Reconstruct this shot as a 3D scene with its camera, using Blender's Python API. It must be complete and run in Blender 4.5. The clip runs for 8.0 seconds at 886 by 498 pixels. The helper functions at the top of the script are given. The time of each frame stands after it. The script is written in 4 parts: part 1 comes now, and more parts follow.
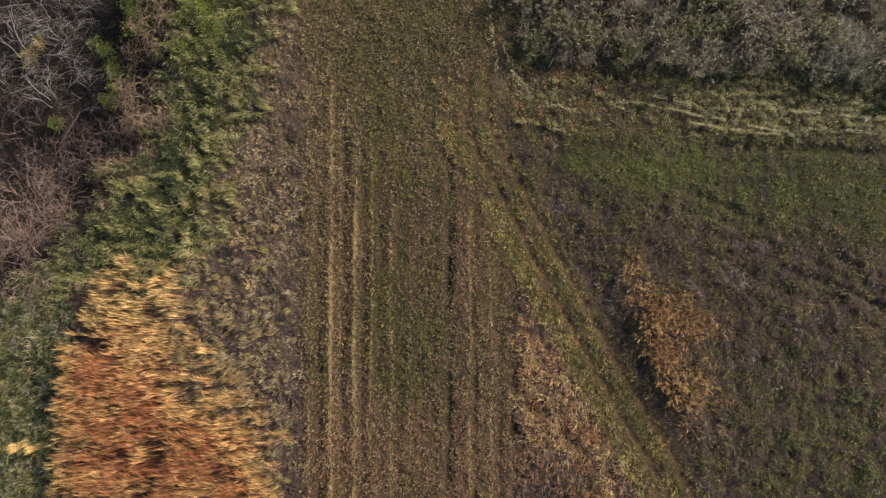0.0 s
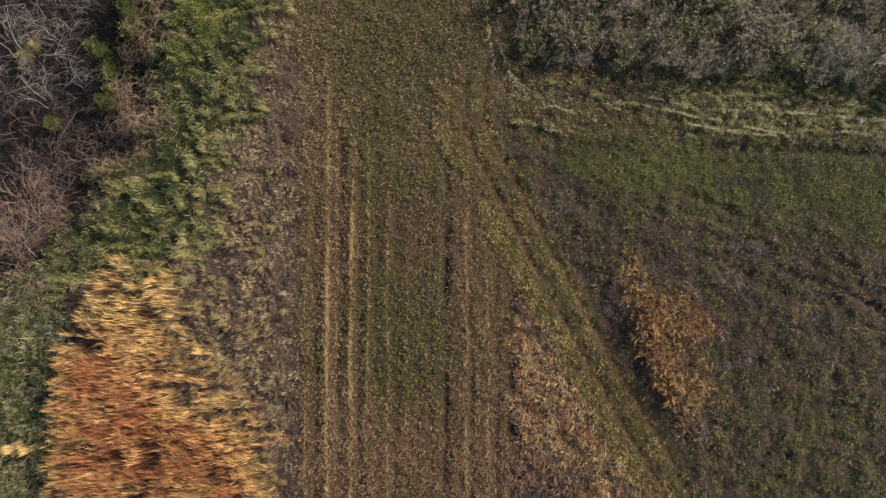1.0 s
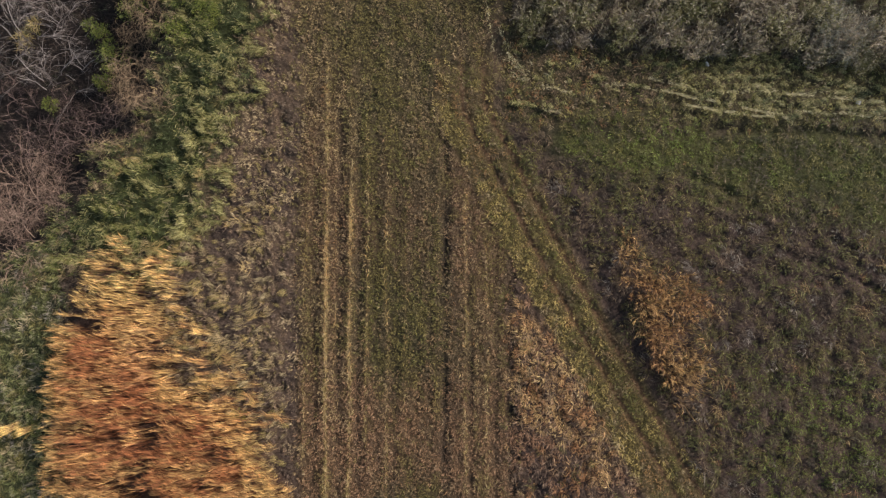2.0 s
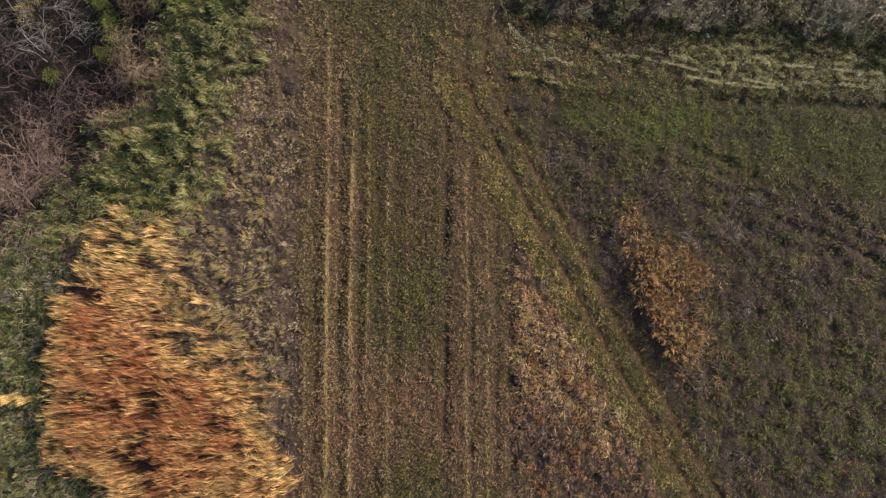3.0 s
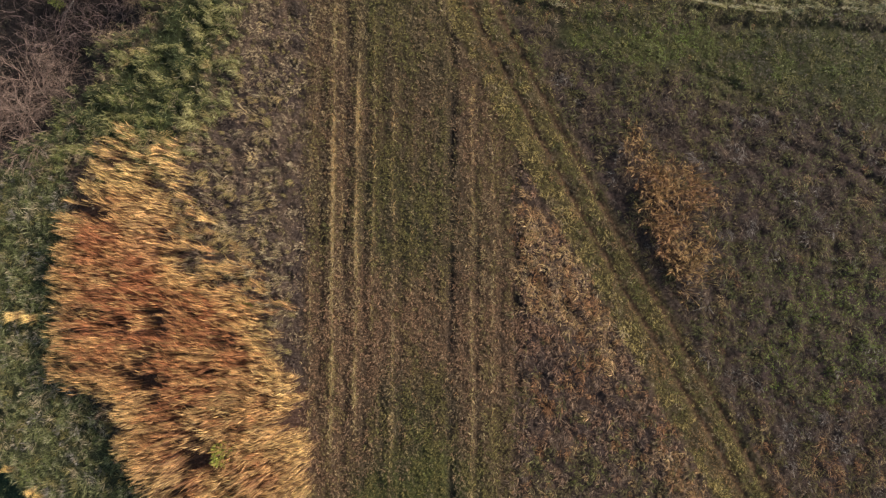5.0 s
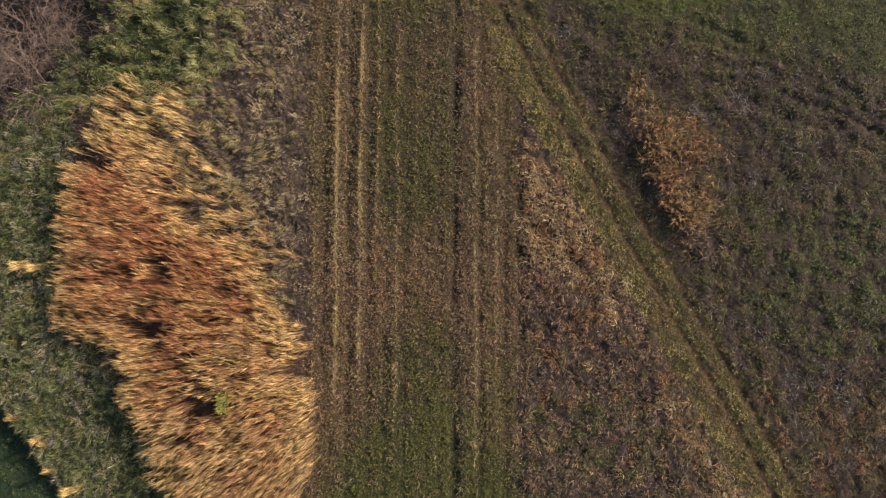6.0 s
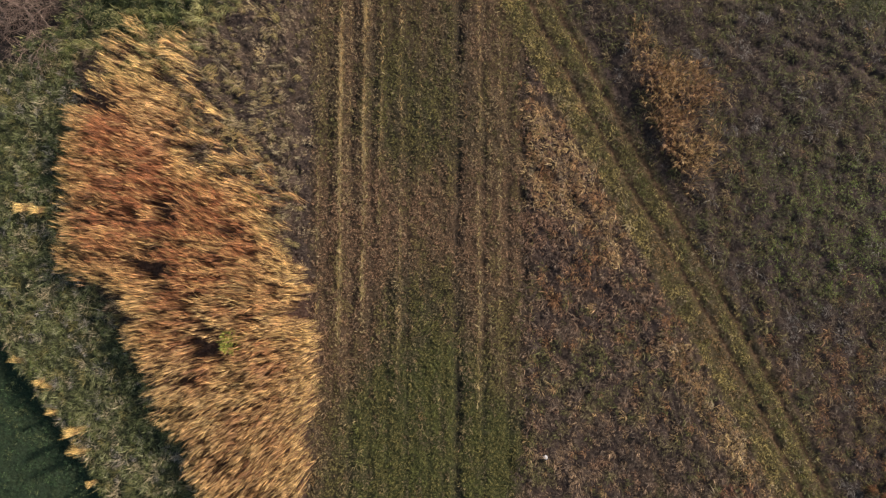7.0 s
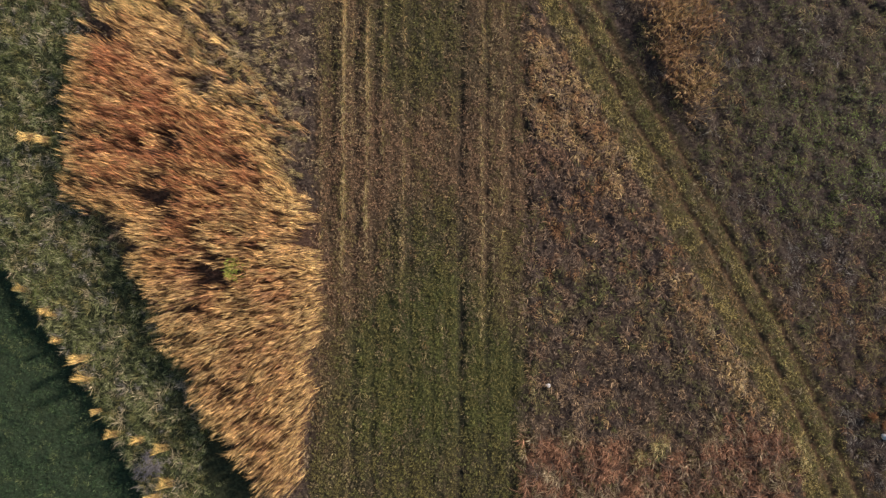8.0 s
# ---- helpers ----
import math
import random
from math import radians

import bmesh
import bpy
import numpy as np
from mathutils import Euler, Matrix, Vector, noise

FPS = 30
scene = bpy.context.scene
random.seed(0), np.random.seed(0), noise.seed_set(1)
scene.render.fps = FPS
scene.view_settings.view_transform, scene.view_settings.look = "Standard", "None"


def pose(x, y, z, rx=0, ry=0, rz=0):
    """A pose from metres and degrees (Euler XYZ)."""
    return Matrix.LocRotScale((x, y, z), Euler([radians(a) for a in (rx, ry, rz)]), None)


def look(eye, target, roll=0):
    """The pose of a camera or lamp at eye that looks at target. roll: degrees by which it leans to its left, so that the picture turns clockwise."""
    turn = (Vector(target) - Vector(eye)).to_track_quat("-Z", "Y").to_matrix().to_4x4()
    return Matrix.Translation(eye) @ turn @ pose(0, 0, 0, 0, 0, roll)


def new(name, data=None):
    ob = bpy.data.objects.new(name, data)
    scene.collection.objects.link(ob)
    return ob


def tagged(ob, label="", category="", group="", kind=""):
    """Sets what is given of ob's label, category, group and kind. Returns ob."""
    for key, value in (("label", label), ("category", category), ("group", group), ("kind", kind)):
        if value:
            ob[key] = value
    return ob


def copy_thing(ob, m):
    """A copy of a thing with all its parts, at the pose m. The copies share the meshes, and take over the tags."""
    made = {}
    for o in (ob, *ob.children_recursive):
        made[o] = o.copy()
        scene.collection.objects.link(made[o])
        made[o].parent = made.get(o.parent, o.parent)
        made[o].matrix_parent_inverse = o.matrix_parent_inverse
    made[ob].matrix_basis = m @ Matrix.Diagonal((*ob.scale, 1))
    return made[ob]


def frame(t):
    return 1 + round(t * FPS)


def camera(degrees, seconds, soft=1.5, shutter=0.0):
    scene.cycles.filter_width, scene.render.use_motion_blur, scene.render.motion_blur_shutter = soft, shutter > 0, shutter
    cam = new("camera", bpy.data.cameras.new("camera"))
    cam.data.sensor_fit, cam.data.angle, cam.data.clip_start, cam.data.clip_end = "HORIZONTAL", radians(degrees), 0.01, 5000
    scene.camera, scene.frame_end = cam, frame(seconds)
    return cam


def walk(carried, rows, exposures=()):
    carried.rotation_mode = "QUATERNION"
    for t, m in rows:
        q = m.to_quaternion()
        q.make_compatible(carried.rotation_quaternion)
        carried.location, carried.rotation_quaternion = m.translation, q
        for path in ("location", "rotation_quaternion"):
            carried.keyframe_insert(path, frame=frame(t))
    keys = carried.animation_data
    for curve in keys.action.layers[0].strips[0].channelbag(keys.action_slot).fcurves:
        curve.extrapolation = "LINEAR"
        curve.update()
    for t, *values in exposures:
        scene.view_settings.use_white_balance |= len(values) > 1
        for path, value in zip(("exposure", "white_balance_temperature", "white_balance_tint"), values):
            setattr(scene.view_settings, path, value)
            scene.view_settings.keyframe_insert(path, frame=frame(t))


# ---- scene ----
cam = camera(77.0, 8.0, soft=1.3)
PATH = [
    (0.0, 0.822, -1.103, 34.544, 1.893, 1.297, -0.038),
    (0.5, 0.893, -0.954, 34.518, 2.048, 1.170, -0.032),
    (1.0, 0.878, -1.221, 34.493, 2.172, 1.052, -0.018),
    (1.5, 0.856, -1.776, 34.469, 2.270, 0.944, 0.003),
    (3.0, 0.636, -4.395, 34.405, 2.428, 0.663, 0.094),
    (3.5, 0.518, -5.479, 34.386, 2.445, 0.580, 0.130),
    (4.0, 0.399, -6.658, 34.368, 2.449, 0.502, 0.166),
    (4.5, 0.273, -7.916, 34.351, 2.443, 0.427, 0.202),
    (6.0, -0.178, -12.329, 34.307, 2.390, 0.210, 0.294),
    (6.5, -0.326, -13.925, 34.294, 2.371, 0.137, 0.315),
    (7.0, -0.459, -15.789, 34.283, 2.354, 0.063, 0.330),
    (7.5, -0.601, -17.832, 34.273, 2.344, -0.015, 0.337),
    (8.0, -0.732, -20.083, 34.264, 2.344, -0.096, 0.334),
]
walk(cam, [(t, pose(x, y, z, rx, ry, rz)) for t, x, y, z, rx, ry, rz in PATH], exposures=[(0.0, 0.08), (3.5, 0.04), (6.0, -0.01), (8.0, -0.06)])

# ---- world, sun and exposure ----
SUN_AZ, SUN_EL = radians(60), radians(22)
world = bpy.data.worlds.new("sky")
scene.world = world
world.use_nodes = True
wn = world.node_tree.nodes
sky = wn.new("ShaderNodeTexSky")
sky.sky_type, sky.sun_disc = "NISHITA", False
sky.sun_elevation, sky.sun_rotation = SUN_EL, SUN_AZ
world.node_tree.links.new(sky.outputs[0], wn["Background"].inputs[0])
wn["Background"].inputs[1].default_value = 0.112
sun_data = bpy.data.lights.new("sun", "SUN")
sun_data.energy, sun_data.angle, sun_data.color = 5.0, radians(0.6), (1.0, 0.885, 0.875)
sun = new("sun", sun_data)
sun.matrix_world = look((30 * math.sin(SUN_AZ), 30 * math.cos(SUN_AZ), 30 * math.tan(SUN_EL)), (0, 0, 0))

# ---- plan helpers ----
rng = np.random.default_rng(7)


def lattice(i, j, seed):
    h = (i.astype(np.int64) * 374761393 + j.astype(np.int64) * 668265263 + seed * 982451653) & 0xFFFFFFFF
    h = ((h ^ (h >> 13)) * 1274126177) & 0xFFFFFFFF
    return ((h ^ (h >> 16)) & 0xFFFF) / 65535.0


def noise2(x, y, size, seed, octaves=2):
    """Smooth value noise, 0 to 1, with lumps of the given size in metres."""
    total, weight, amount = 0.0, 0.0, 1.0
    for o in range(octaves):
        u, v = np.asarray(x) / size, np.asarray(y) / size
        i, j = np.floor(u), np.floor(v)
        a, b = u - i, v - j
        a, b = a * a * (3 - 2 * a), b * b * (3 - 2 * b)
        n = (lattice(i, j, seed + o) * (1 - a) + lattice(i + 1, j, seed + o) * a) * (1 - b) \
            + (lattice(i, j + 1, seed + o) * (1 - a) + lattice(i + 1, j + 1, seed + o) * a) * b
        total, weight, amount, size = total + n * amount, weight + amount, amount * 0.5, size * 0.5
    return total / weight


def step(v, lo, hi):
    s = np.clip((v - lo) / (hi - lo), 0, 1)
    return s * s * (3 - 2 * s)


def inside(x, y, corners):
    """Metres inside an outline (negative: outside)."""
    best, odd = np.full(np.shape(x), 1e9), np.zeros(np.shape(x), bool)
    for (ax, ay), (bx, by) in zip(corners, corners[1:] + corners[:1]):
        ex, ey = bx - ax, by - ay
        k = np.clip(((x - ax) * ex + (y - ay) * ey) / (ex * ex + ey * ey), 0, 1)
        best = np.minimum(best, np.hypot(x - ax - k * ex, y - ay - k * ey))
        if ay != by:
            odd ^= ((ay > y) != (by > y)) & (x < ex * (y - ay) / (by - ay) + ax)
    return np.where(odd, best, -best)


def zone(x, y, corners, rough=0.6, size=1.6, seed=3, soft=0.35):
    """0 to 1: a plot of the plan with an uneven border."""
    wobble = (noise2(x, y, size, seed) - 0.5) * 2 * rough
    return step(inside(x, y, corners) + wobble, -soft, soft)


def beside(x, y, line):
    """Metres from a line of the plan that runs south, to its east positive."""
    best, side = np.full(np.shape(x), 1e9), np.ones(np.shape(x))
    for (ax, ay), (bx, by) in zip(line, line[1:]):
        ex, ey = bx - ax, by - ay
        k = np.clip(((x - ax) * ex + (y - ay) * ey) / (ex * ex + ey * ey), 0, 1)
        d = np.hypot(x - ax - k * ex, y - ay - k * ey)
        s = np.where((y - ay) * ex - (x - ax) * ey >= 0, 1.0, -1.0)
        side, best = np.where(d < best, s, side), np.minimum(best, d)
    return best * side


# ---- the plan ----
WEST, EAST, SOUTH, NORTH = -31.0, 31.0, -38.0, 20.0
THICKET = [(-40, 30), (-17.0, 30), (-17.2, 16), (-16.8, 11.6), (-18.2, 7.6), (-20.8, 4.0), (-23.4, 0.6), (-25.5, -2.0), (-29, -3.6), (-40, -4)]
GREEN_BAND = [(-17.2, 30), (-10.2, 30), (-10.4, 16), (-12.0, 11.2), (-13.8, 5.8), (-14.4, 0.5), (-17.5, -1.6), (-19.2, -2.7), (-22.5, -1.6), (-25.5, -2.0), (-23.4, 0.6), (-18.2, 7.6), (-16.8, 11.6)]
BAND_LINE = [(-14.2, 30), (-14.0, 14.0), (-15.6, 9.0), (-17.0, 4.0), (-19.6, 0.4), (-22.5, -2.4)]
REED_BED = [(-19.8, -0.6), (-21.7, -4.2), (-22.9, -7.0), (-22.8, -9.4), (-23.2, -14.0), (-22.8, -15.9), (-19.7, -17.3), (-18.9, -20.0), (-17.9, -21.6), (-17.1, -23.9), (-15.5, -26.6), (-14.8, -28.5), (-12.7, -30.9), (-11.2, -32.6), (-9.3, -33.4),
            (-8.7, -29.7), (-8.5, -24.9), (-8.1, -20.8), (-8.2, -17.3), (-11.0, -13.1), (-12.8, -10.3), (-15.8, -10.2), (-16.6, -5.4), (-18.2, -1.8)]
FAR_MEADOW = [(-40, -16.5), (-28.3, -18.4), (-26.5, -21.6), (-22.7, -26.4), (-20.6, -30.0), (-18.6, -33.8), (-16.5, -40), (-40, -40)]
EAST_REEDS = [(10.9, -0.2), (12.2, -0.4), (13.6, -2.6), (14.8, -3.2), (16.0, -4.0), (15.6, -6.0), (16.0, -8.8), (15.3, -10.4), (13.9, -9.8), (13.0, -7.0), (12.1, -3.8), (11.1, -2.0)]
SCRUB = [(4.6, 30), (4.5, 15.7), (5.2, 13.0), (7.0, 11.8), (14.0, 11.2), (21.6, 11.0), (27.3, 10.2), (40, 9.6), (40, 30)]
GREEN_STRIP = [(6.4, 6.4), (10.0, 6.9), (14, 7.0), (27.3, 6.6), (40, 6.2), (40, -2), (27.1, -0.4), (20.7, 1.6), (13.9, 3.3), (9.5, 3.4), (7.0, 4.2)]
RED_PATCH = [(4.2, -30.0), (9.0, -30.6), (13.5, -31.4), (17.0, -29.0), (20.0, -29.4), (21.2, -30.6), (20.4, -33.2), (19, -40), (4.4, -40)]
EAST_GREEN = [(18.6, -10.8), (20.5, -8.8), (23.0, -8.2), (26.5, -9.6), (30, -9.0), (30, -18.0), (25.0, -17.8), (20.6, -17.2), (18.6, -14.2)]
STRIP_GREEN = [(-5.6, -21.8), (-2.0, -19.8), (0.2, -21.0), (3.9, -24.6), (4.0, -29.6), (-1.0, -31.0), (-5.6, -29.4)]
TAN_EDGE = [(5.3, -4.4), (6.4, -5.2), (8.4, -8.2), (11.4, -13.4), (10.4, -15.4), (7.2, -12.6), (5.1, -11.4), (4.9, -7.0)]
TAN_EDGE_SOUTH = [(13.4, -20.0), (14.4, -20.6), (17.6, -25.0), (20.4, -29.4), (18.0, -29.0), (15.0, -24.0)]
RUT_EAST = [(2.7, 19.0), (2.75, 11.0), (3.0, 7.8), (4.5, 5.0), (7.2, -0.3), (9.6, -4.8), (12.3, -9.6), (15.0, -14.3), (16.9, -17.5), (20.3, -23.7), (23.0, -29.5), (26.5, -38.0)]
# mown rows: east, width, strength, south end, north end
STRAW_ROWS = [(-8.25, 0.12, 0.4, -26, 0), (-6.9, 0.14, 1.0, -20, 9), (-6.35, 0.1, 0.25, -40, 2), (-5.4, 0.14, 0.85, -19, 7), (-4.4, 0.12, 0.4, -14, 8), (-3.2, 0.13, 0.5, -22, 3),
              (1.7, 0.15, 0.5, -24, 3), (2.35, 0.1, 0.35, -20, -4), (3.0, 0.15, 0.42, -22, 1), (5.0, 0.12, 0.4, -34, -8), (-2.0, 0.1, 0.25, -14, 0)]
FURROWS = [(0.45, 0.24, 0.85, -40, 5), (4.55, 0.24, 0.8, -40, -5), (-6.1, 0.2, 0.6, -40, 12), (-7.6, 0.2, 0.5, -20, 4), (-4.85, 0.16, 0.5, -40, 8), (-3.8, 0.14, 0.35, -40, 8),
           (-2.6, 0.14, 0.4, -40, 12), (2.05, 0.14, 0.5, -40, 2), (3.6, 0.15, 0.4, -40, 0), (-1.2, 0.1, 0.3, -40, 10), (-0.4, 0.12, 0.3, -30, 10)]


def rows_at(x, y, rows, spread=1.0, seed=40):
    total = np.zeros(np.shape(x))
    for k, (east, width, strength, south, north) in enumerate(rows):
        wander = (noise2(np.full(np.shape(x), k * 9.0), y, 3.5, seed) - 0.5) * 0.22
        fade = step(y, south - 2, south + 2) * (1 - step(y, north - 6, north + 6)) * (0.1 + 1.3 * noise2(np.full(np.shape(x), k * 5.0), y, 1.7, seed + 3))
        total = np.maximum(total, strength * fade * np.exp(-((x - east - wander) / (width * spread)) ** 2))
    return np.clip(total, 0, 1)


def plan(x, y):
    """The weights of all plots at the places x, y."""
    p = {}
    p["rut"] = beside(x, y, RUT_EAST)
    p["thicket"] = zone(x, y, THICKET, 0.7, 2.0, 3, 0.6)
    p["band"] = zone(x, y, GREEN_BAND, 1.3, 1.5, 5, 1.3)
    p["reeds"] = zone(x, y, REED_BED, 0.65, 1.2, 7, 0.4)
    p["meadow"] = zone(x, y, FAR_MEADOW, 0.25, 1.5, 9, 0.2)
    p["east_reeds"] = zone(x, y, EAST_REEDS, 0.7, 1.2, 11, 0.5)
    p["scrub"] = zone(x, y, SCRUB, 0.5, 1.6, 13, 0.3)
    p["green_strip"] = zone(x, y, GREEN_STRIP, 1.2, 2.0, 15, 1.7)
    p["red"] = zone(x, y, RED_PATCH, 0.7, 1.8, 17, 0.6)
    p["east_green"] = zone(x, y, EAST_GREEN, 1.2, 2.2, 19, 0.9)
    p["strip_green"] = zone(x, y, STRIP_GREEN, 1.4, 2.0, 21, 1.8)
    p["tan"] = np.maximum(zone(x, y, TAN_EDGE, 0.6, 1.5, 23, 0.5), zone(x, y, TAN_EDGE_SOUTH, 0.5, 1.5, 25, 0.5))
    wobble = (noise2(x, y, 2.0, 27) - 0.5) * 0.5
    track = 1 - step(np.abs(p["rut"] + 1.3 + wobble * 0.4), 1.5, 2.0)
    p["track"] = track * step(-y, -13, -8)
    east_edge = np.where(y > 4, 3.4, 4.6)
    p["strip"] = step(x, -9.2 + 1.6 * wobble, -7.9 + 1.6 * wobble) * (1 - step(x + 2 * wobble, east_edge - 0.7, east_edge + 0.8)) * (1 - p["track"])
    p["strip"] = np.maximum(p["strip"], step(x, -10.5 + 4 * wobble, -8.1) * step(y, 8, 14) * (1 - step(x, 2, 3.4)))
    west = 1 - step(x, -9.0 + 1.6 * wobble, -7.7 + 1.6 * wobble)
    used = np.maximum.reduce([p["thicket"], p["band"], p["reeds"], p["meadow"]])
    p["herbs"] = west * (1 - used) * step(-23.5 + 0.62 * np.minimum(0, y + 14) * -1 - x, -0.8, 0.8)
    p["rough"] = west * (1 - used) * (1 - p["herbs"]) * (1 - p["strip"])
    p["verge"] = step(x, 3.2, 4.4) * step(y, 6.0, 7.2) * (1 - p["scrub"]) * (1 - p["track"]) * (1 - p["strip"])
    p["wedge"] = step(x + 2 * wobble, 3.8, 5.2) * step(-p["rut"], 2.9, 3.3) * (y < 4)
    d = y + 0.45 * (x - 18.2) - 2.2 + (noise2(x, y, 3.0, 43) - 0.5) * 0.5
    p["swath"] = np.maximum.reduce([np.exp(-((d + k) / 0.2) ** 2) * v for k, v in ((0.0, 1.0), (0.9, 0.6), (1.9, 0.8), (3.3, 0.5))]) * step(x, 13, 17) * step(y, -7, -4) * step(noise2(x, y, 2.0, 45), 0.25, 0.5)
    p["lane"] = np.exp(-((y - 6.3 + 0.05 * (x - 18) + (noise2(x, y, 2.0, 47) - 0.5) * 0.4) / 0.28) ** 2) * step(x, 14, 18)
    # shadow west of the east reeds, put into ground height and weed colour
    p["reed_shade"] = np.exp(-((p["rut"] - 1.15) / 0.65) ** 2) * step(y, -13, -9) * (1 - step(y, -3, 1))
    p["field"] = step(p["rut"], 0.4, 0.9) * (y < 9) * (1 - p["verge"]) * (1 - p["green_strip"])
    return p


def ruts(p):
    return np.maximum(np.exp(-(p["rut"] / 0.20) ** 2), np.exp(-((p["rut"] + 1.38) / 0.18) ** 2)) * p["track"]


def height(x, y, p=None):
    p = p or plan(x, y)
    z = (noise2(x, y, 6.0, 31) - 0.5) * 0.16 + (noise2(x, y, 0.45, 33) - 0.5) * 0.19
    z = z + (noise2(x * 0.4, y, 0.7, 39) - 0.5) * 0.3 * p["verge"] + (noise2(x, y, 1.2, 41) - 0.5) * 0.5 * p["scrub"] - 0.13 * ruts(p) - 0.20 * rows_at(x, y, FURROWS) * p["strip"] + 0.05 * rows_at(x, y, STRAW_ROWS, 1.3) * p["strip"]
    z = z + (noise2(x, y, 0.9, 35) - 0.4) * 0.55 * (p["band"] + 0.7 * p["herbs"]) + (noise2(x, y, 0.75, 37) - 0.5) * 0.36 * (0.9 * p["rough"] + p["wedge"] + p["field"])
    z = z - 1.8 * step(inside(x, y, THICKET), 0.0, 3.5) - 0.55 * step(inside(x, y, FAR_MEADOW), -0.5, 0.7)
    z = z - 0.16 * p["swath"] - 0.16 * p["lane"] - 0.12 * p["reed_shade"]
    z = z - 0.2 * np.exp(-((x - 24.4) ** 2 / 2.2 + (y + 31.0) ** 2 / 0.7))
    return z * (1 - step(np.maximum(np.abs(x), np.abs(y + 9)), 36, 60))


def brown_part(x, y, p):
    """Where the mown strip is bare and brown, 0 to 1; elsewhere it is green."""
    b = 0.6 * (1 - step(x, -7.0, -4.0)) + 0.6 * step(x, 0.0, 1.6) + 0.6 * np.exp(-((y - 1) / 5.0) ** 2) + 1.1 * np.exp(-((y + 13) / 3.2) ** 2) + 0.7 * step(-y, 6, 12) * (1 - step(-y, 20, 25)) * (1 - step(x, -5.0, -3.4)) - 0.5 * step(-y + (noise2(x, y, 2.5, 59) - 0.5) * 6, 20, 28) + (noise2(x, y * 0.5, 1.6, 67, 2) - 0.5) * 0.7
    return np.clip(b, 0, 1) * (1 - p["strip_green"]) * (1 - 0.55 * step(y, 6, 12))


# ---- colours ----
STRAW, GOLD, RUST = (0.48, 0.38, 0.21), (0.66, 0.46, 0.175), (0.37, 0.175, 0.065)
DRY, UMBER, GREY = (0.235, 0.155, 0.09), (0.098, 0.068, 0.052), (0.28, 0.243, 0.20)
OLIVE, GREEN, LUSH, DEEP = (0.195, 0.162, 0.040), (0.135, 0.15, 0.030), (0.20, 0.22, 0.045), (0.048, 0.060, 0.022)


def blend(shape, *pairs):
    """Mixes colours by weights, later over earlier."""
    out = np.zeros((shape, 3))
    for colour, weight in pairs:
        w = np.clip(np.broadcast_to(weight, (shape,)), 0, 1)[:, None]
        out = out * (1 - w) + np.asarray(colour) * w
    return out


def choose(n, colours, weights, calm=0.3, where=None):
    """One colour of the palette for each of n places, drawn part of the way to the local mean, in small patches where the places are given; weights: one number or array a colour."""
    w = np.stack([np.broadcast_to(v, (n,)) for v in weights], 1).astype(float) + 1e-6
    w = w / w.sum(1, keepdims=True)
    draw = rng.random(n)
    if where is not None:
        lumps = noise2(where[0], where[1], 0.7, 131, 2) + 0.22 * draw
        draw = np.argsort(np.argsort(lumps)) / n
    pick = (draw[:, None] > np.cumsum(w, 1)).sum(1).clip(0, len(colours) - 1)
    colours = np.asarray(colours)
    return colours[pick] * (1 - calm) + (w @ colours) * calm


def plant_material(name, rough=0.65, through_light=0.25, grain=30.0, vary=0.35, by_object=False):
    m = bpy.data.materials.new(name)
    m.use_nodes = True
    n, link = m.node_tree.nodes, m.node_tree.links.new
    n.clear()
    out, mix = n.new("ShaderNodeOutputMaterial"), n.new("ShaderNodeMixShader")
    bsdf, back = n.new("ShaderNodeBsdfPrincipled"), n.new("ShaderNodeBsdfTranslucent")
    tint, geo, tex, where = n.new("ShaderNodeAttribute"), n.new("ShaderNodeNewGeometry"), n.new("ShaderNodeTexNoise"), n.new("ShaderNodeNewGeometry")
    tint.attribute_name = "tint"
    hsv, ramp, grainy = n.new("ShaderNodeHueSaturation"), n.new("ShaderNodeMapRange"), n.new("ShaderNodeMapRange")
    if by_object:
        info = n.new("ShaderNodeObjectInfo")
        add = n.new("ShaderNodeMath")
        link(geo.outputs["Random Per Island"], add.inputs[0])
        link(info.outputs["Random"], add.inputs[1])
        half = n.new("ShaderNodeMath")
        half.operation = "MULTIPLY"
        half.inputs[1].default_value = 0.5
        link(add.outputs[0], half.inputs[0])
        link(half.outputs[0], ramp.inputs[0])
    else:
        link(geo.outputs["Random Per Island"], ramp.inputs[0])
    ramp.inputs[3].default_value, ramp.inputs[4].default_value = 1 - vary, 1 + vary
    link(where.outputs["Position"], tex.inputs["Vector"])
    tex.inputs["Scale"].default_value, tex.inputs["Detail"].default_value = grain, 3
    link(tex.outputs[0], grainy.inputs[0])
    grainy.inputs[3].default_value, grainy.inputs[4].default_value = 0.7, 1.3
    value = n.new("ShaderNodeMath")
    value.operation = "MULTIPLY"
    link(ramp.outputs[0], value.inputs[0])
    link(grainy.outputs[0], value.inputs[1])
    link(tint.outputs["Color"], hsv.inputs["Color"])
    link(value.outputs[0], hsv.inputs["Value"])
    link(hsv.outputs[0], bsdf.inputs["Base Color"])
    link(hsv.outputs[0], back.inputs["Color"])
    bsdf.inputs["Roughness"].default_value = rough
    bsdf.inputs["Specular IOR Level"].default_value = 0.3
    mix.inputs[0].default_value = through_light
    link(bsdf.outputs[0], mix.inputs[1])
    link(back.outputs[0], mix.inputs[2])
    link(mix.outputs[0], out.inputs[0])
    return m


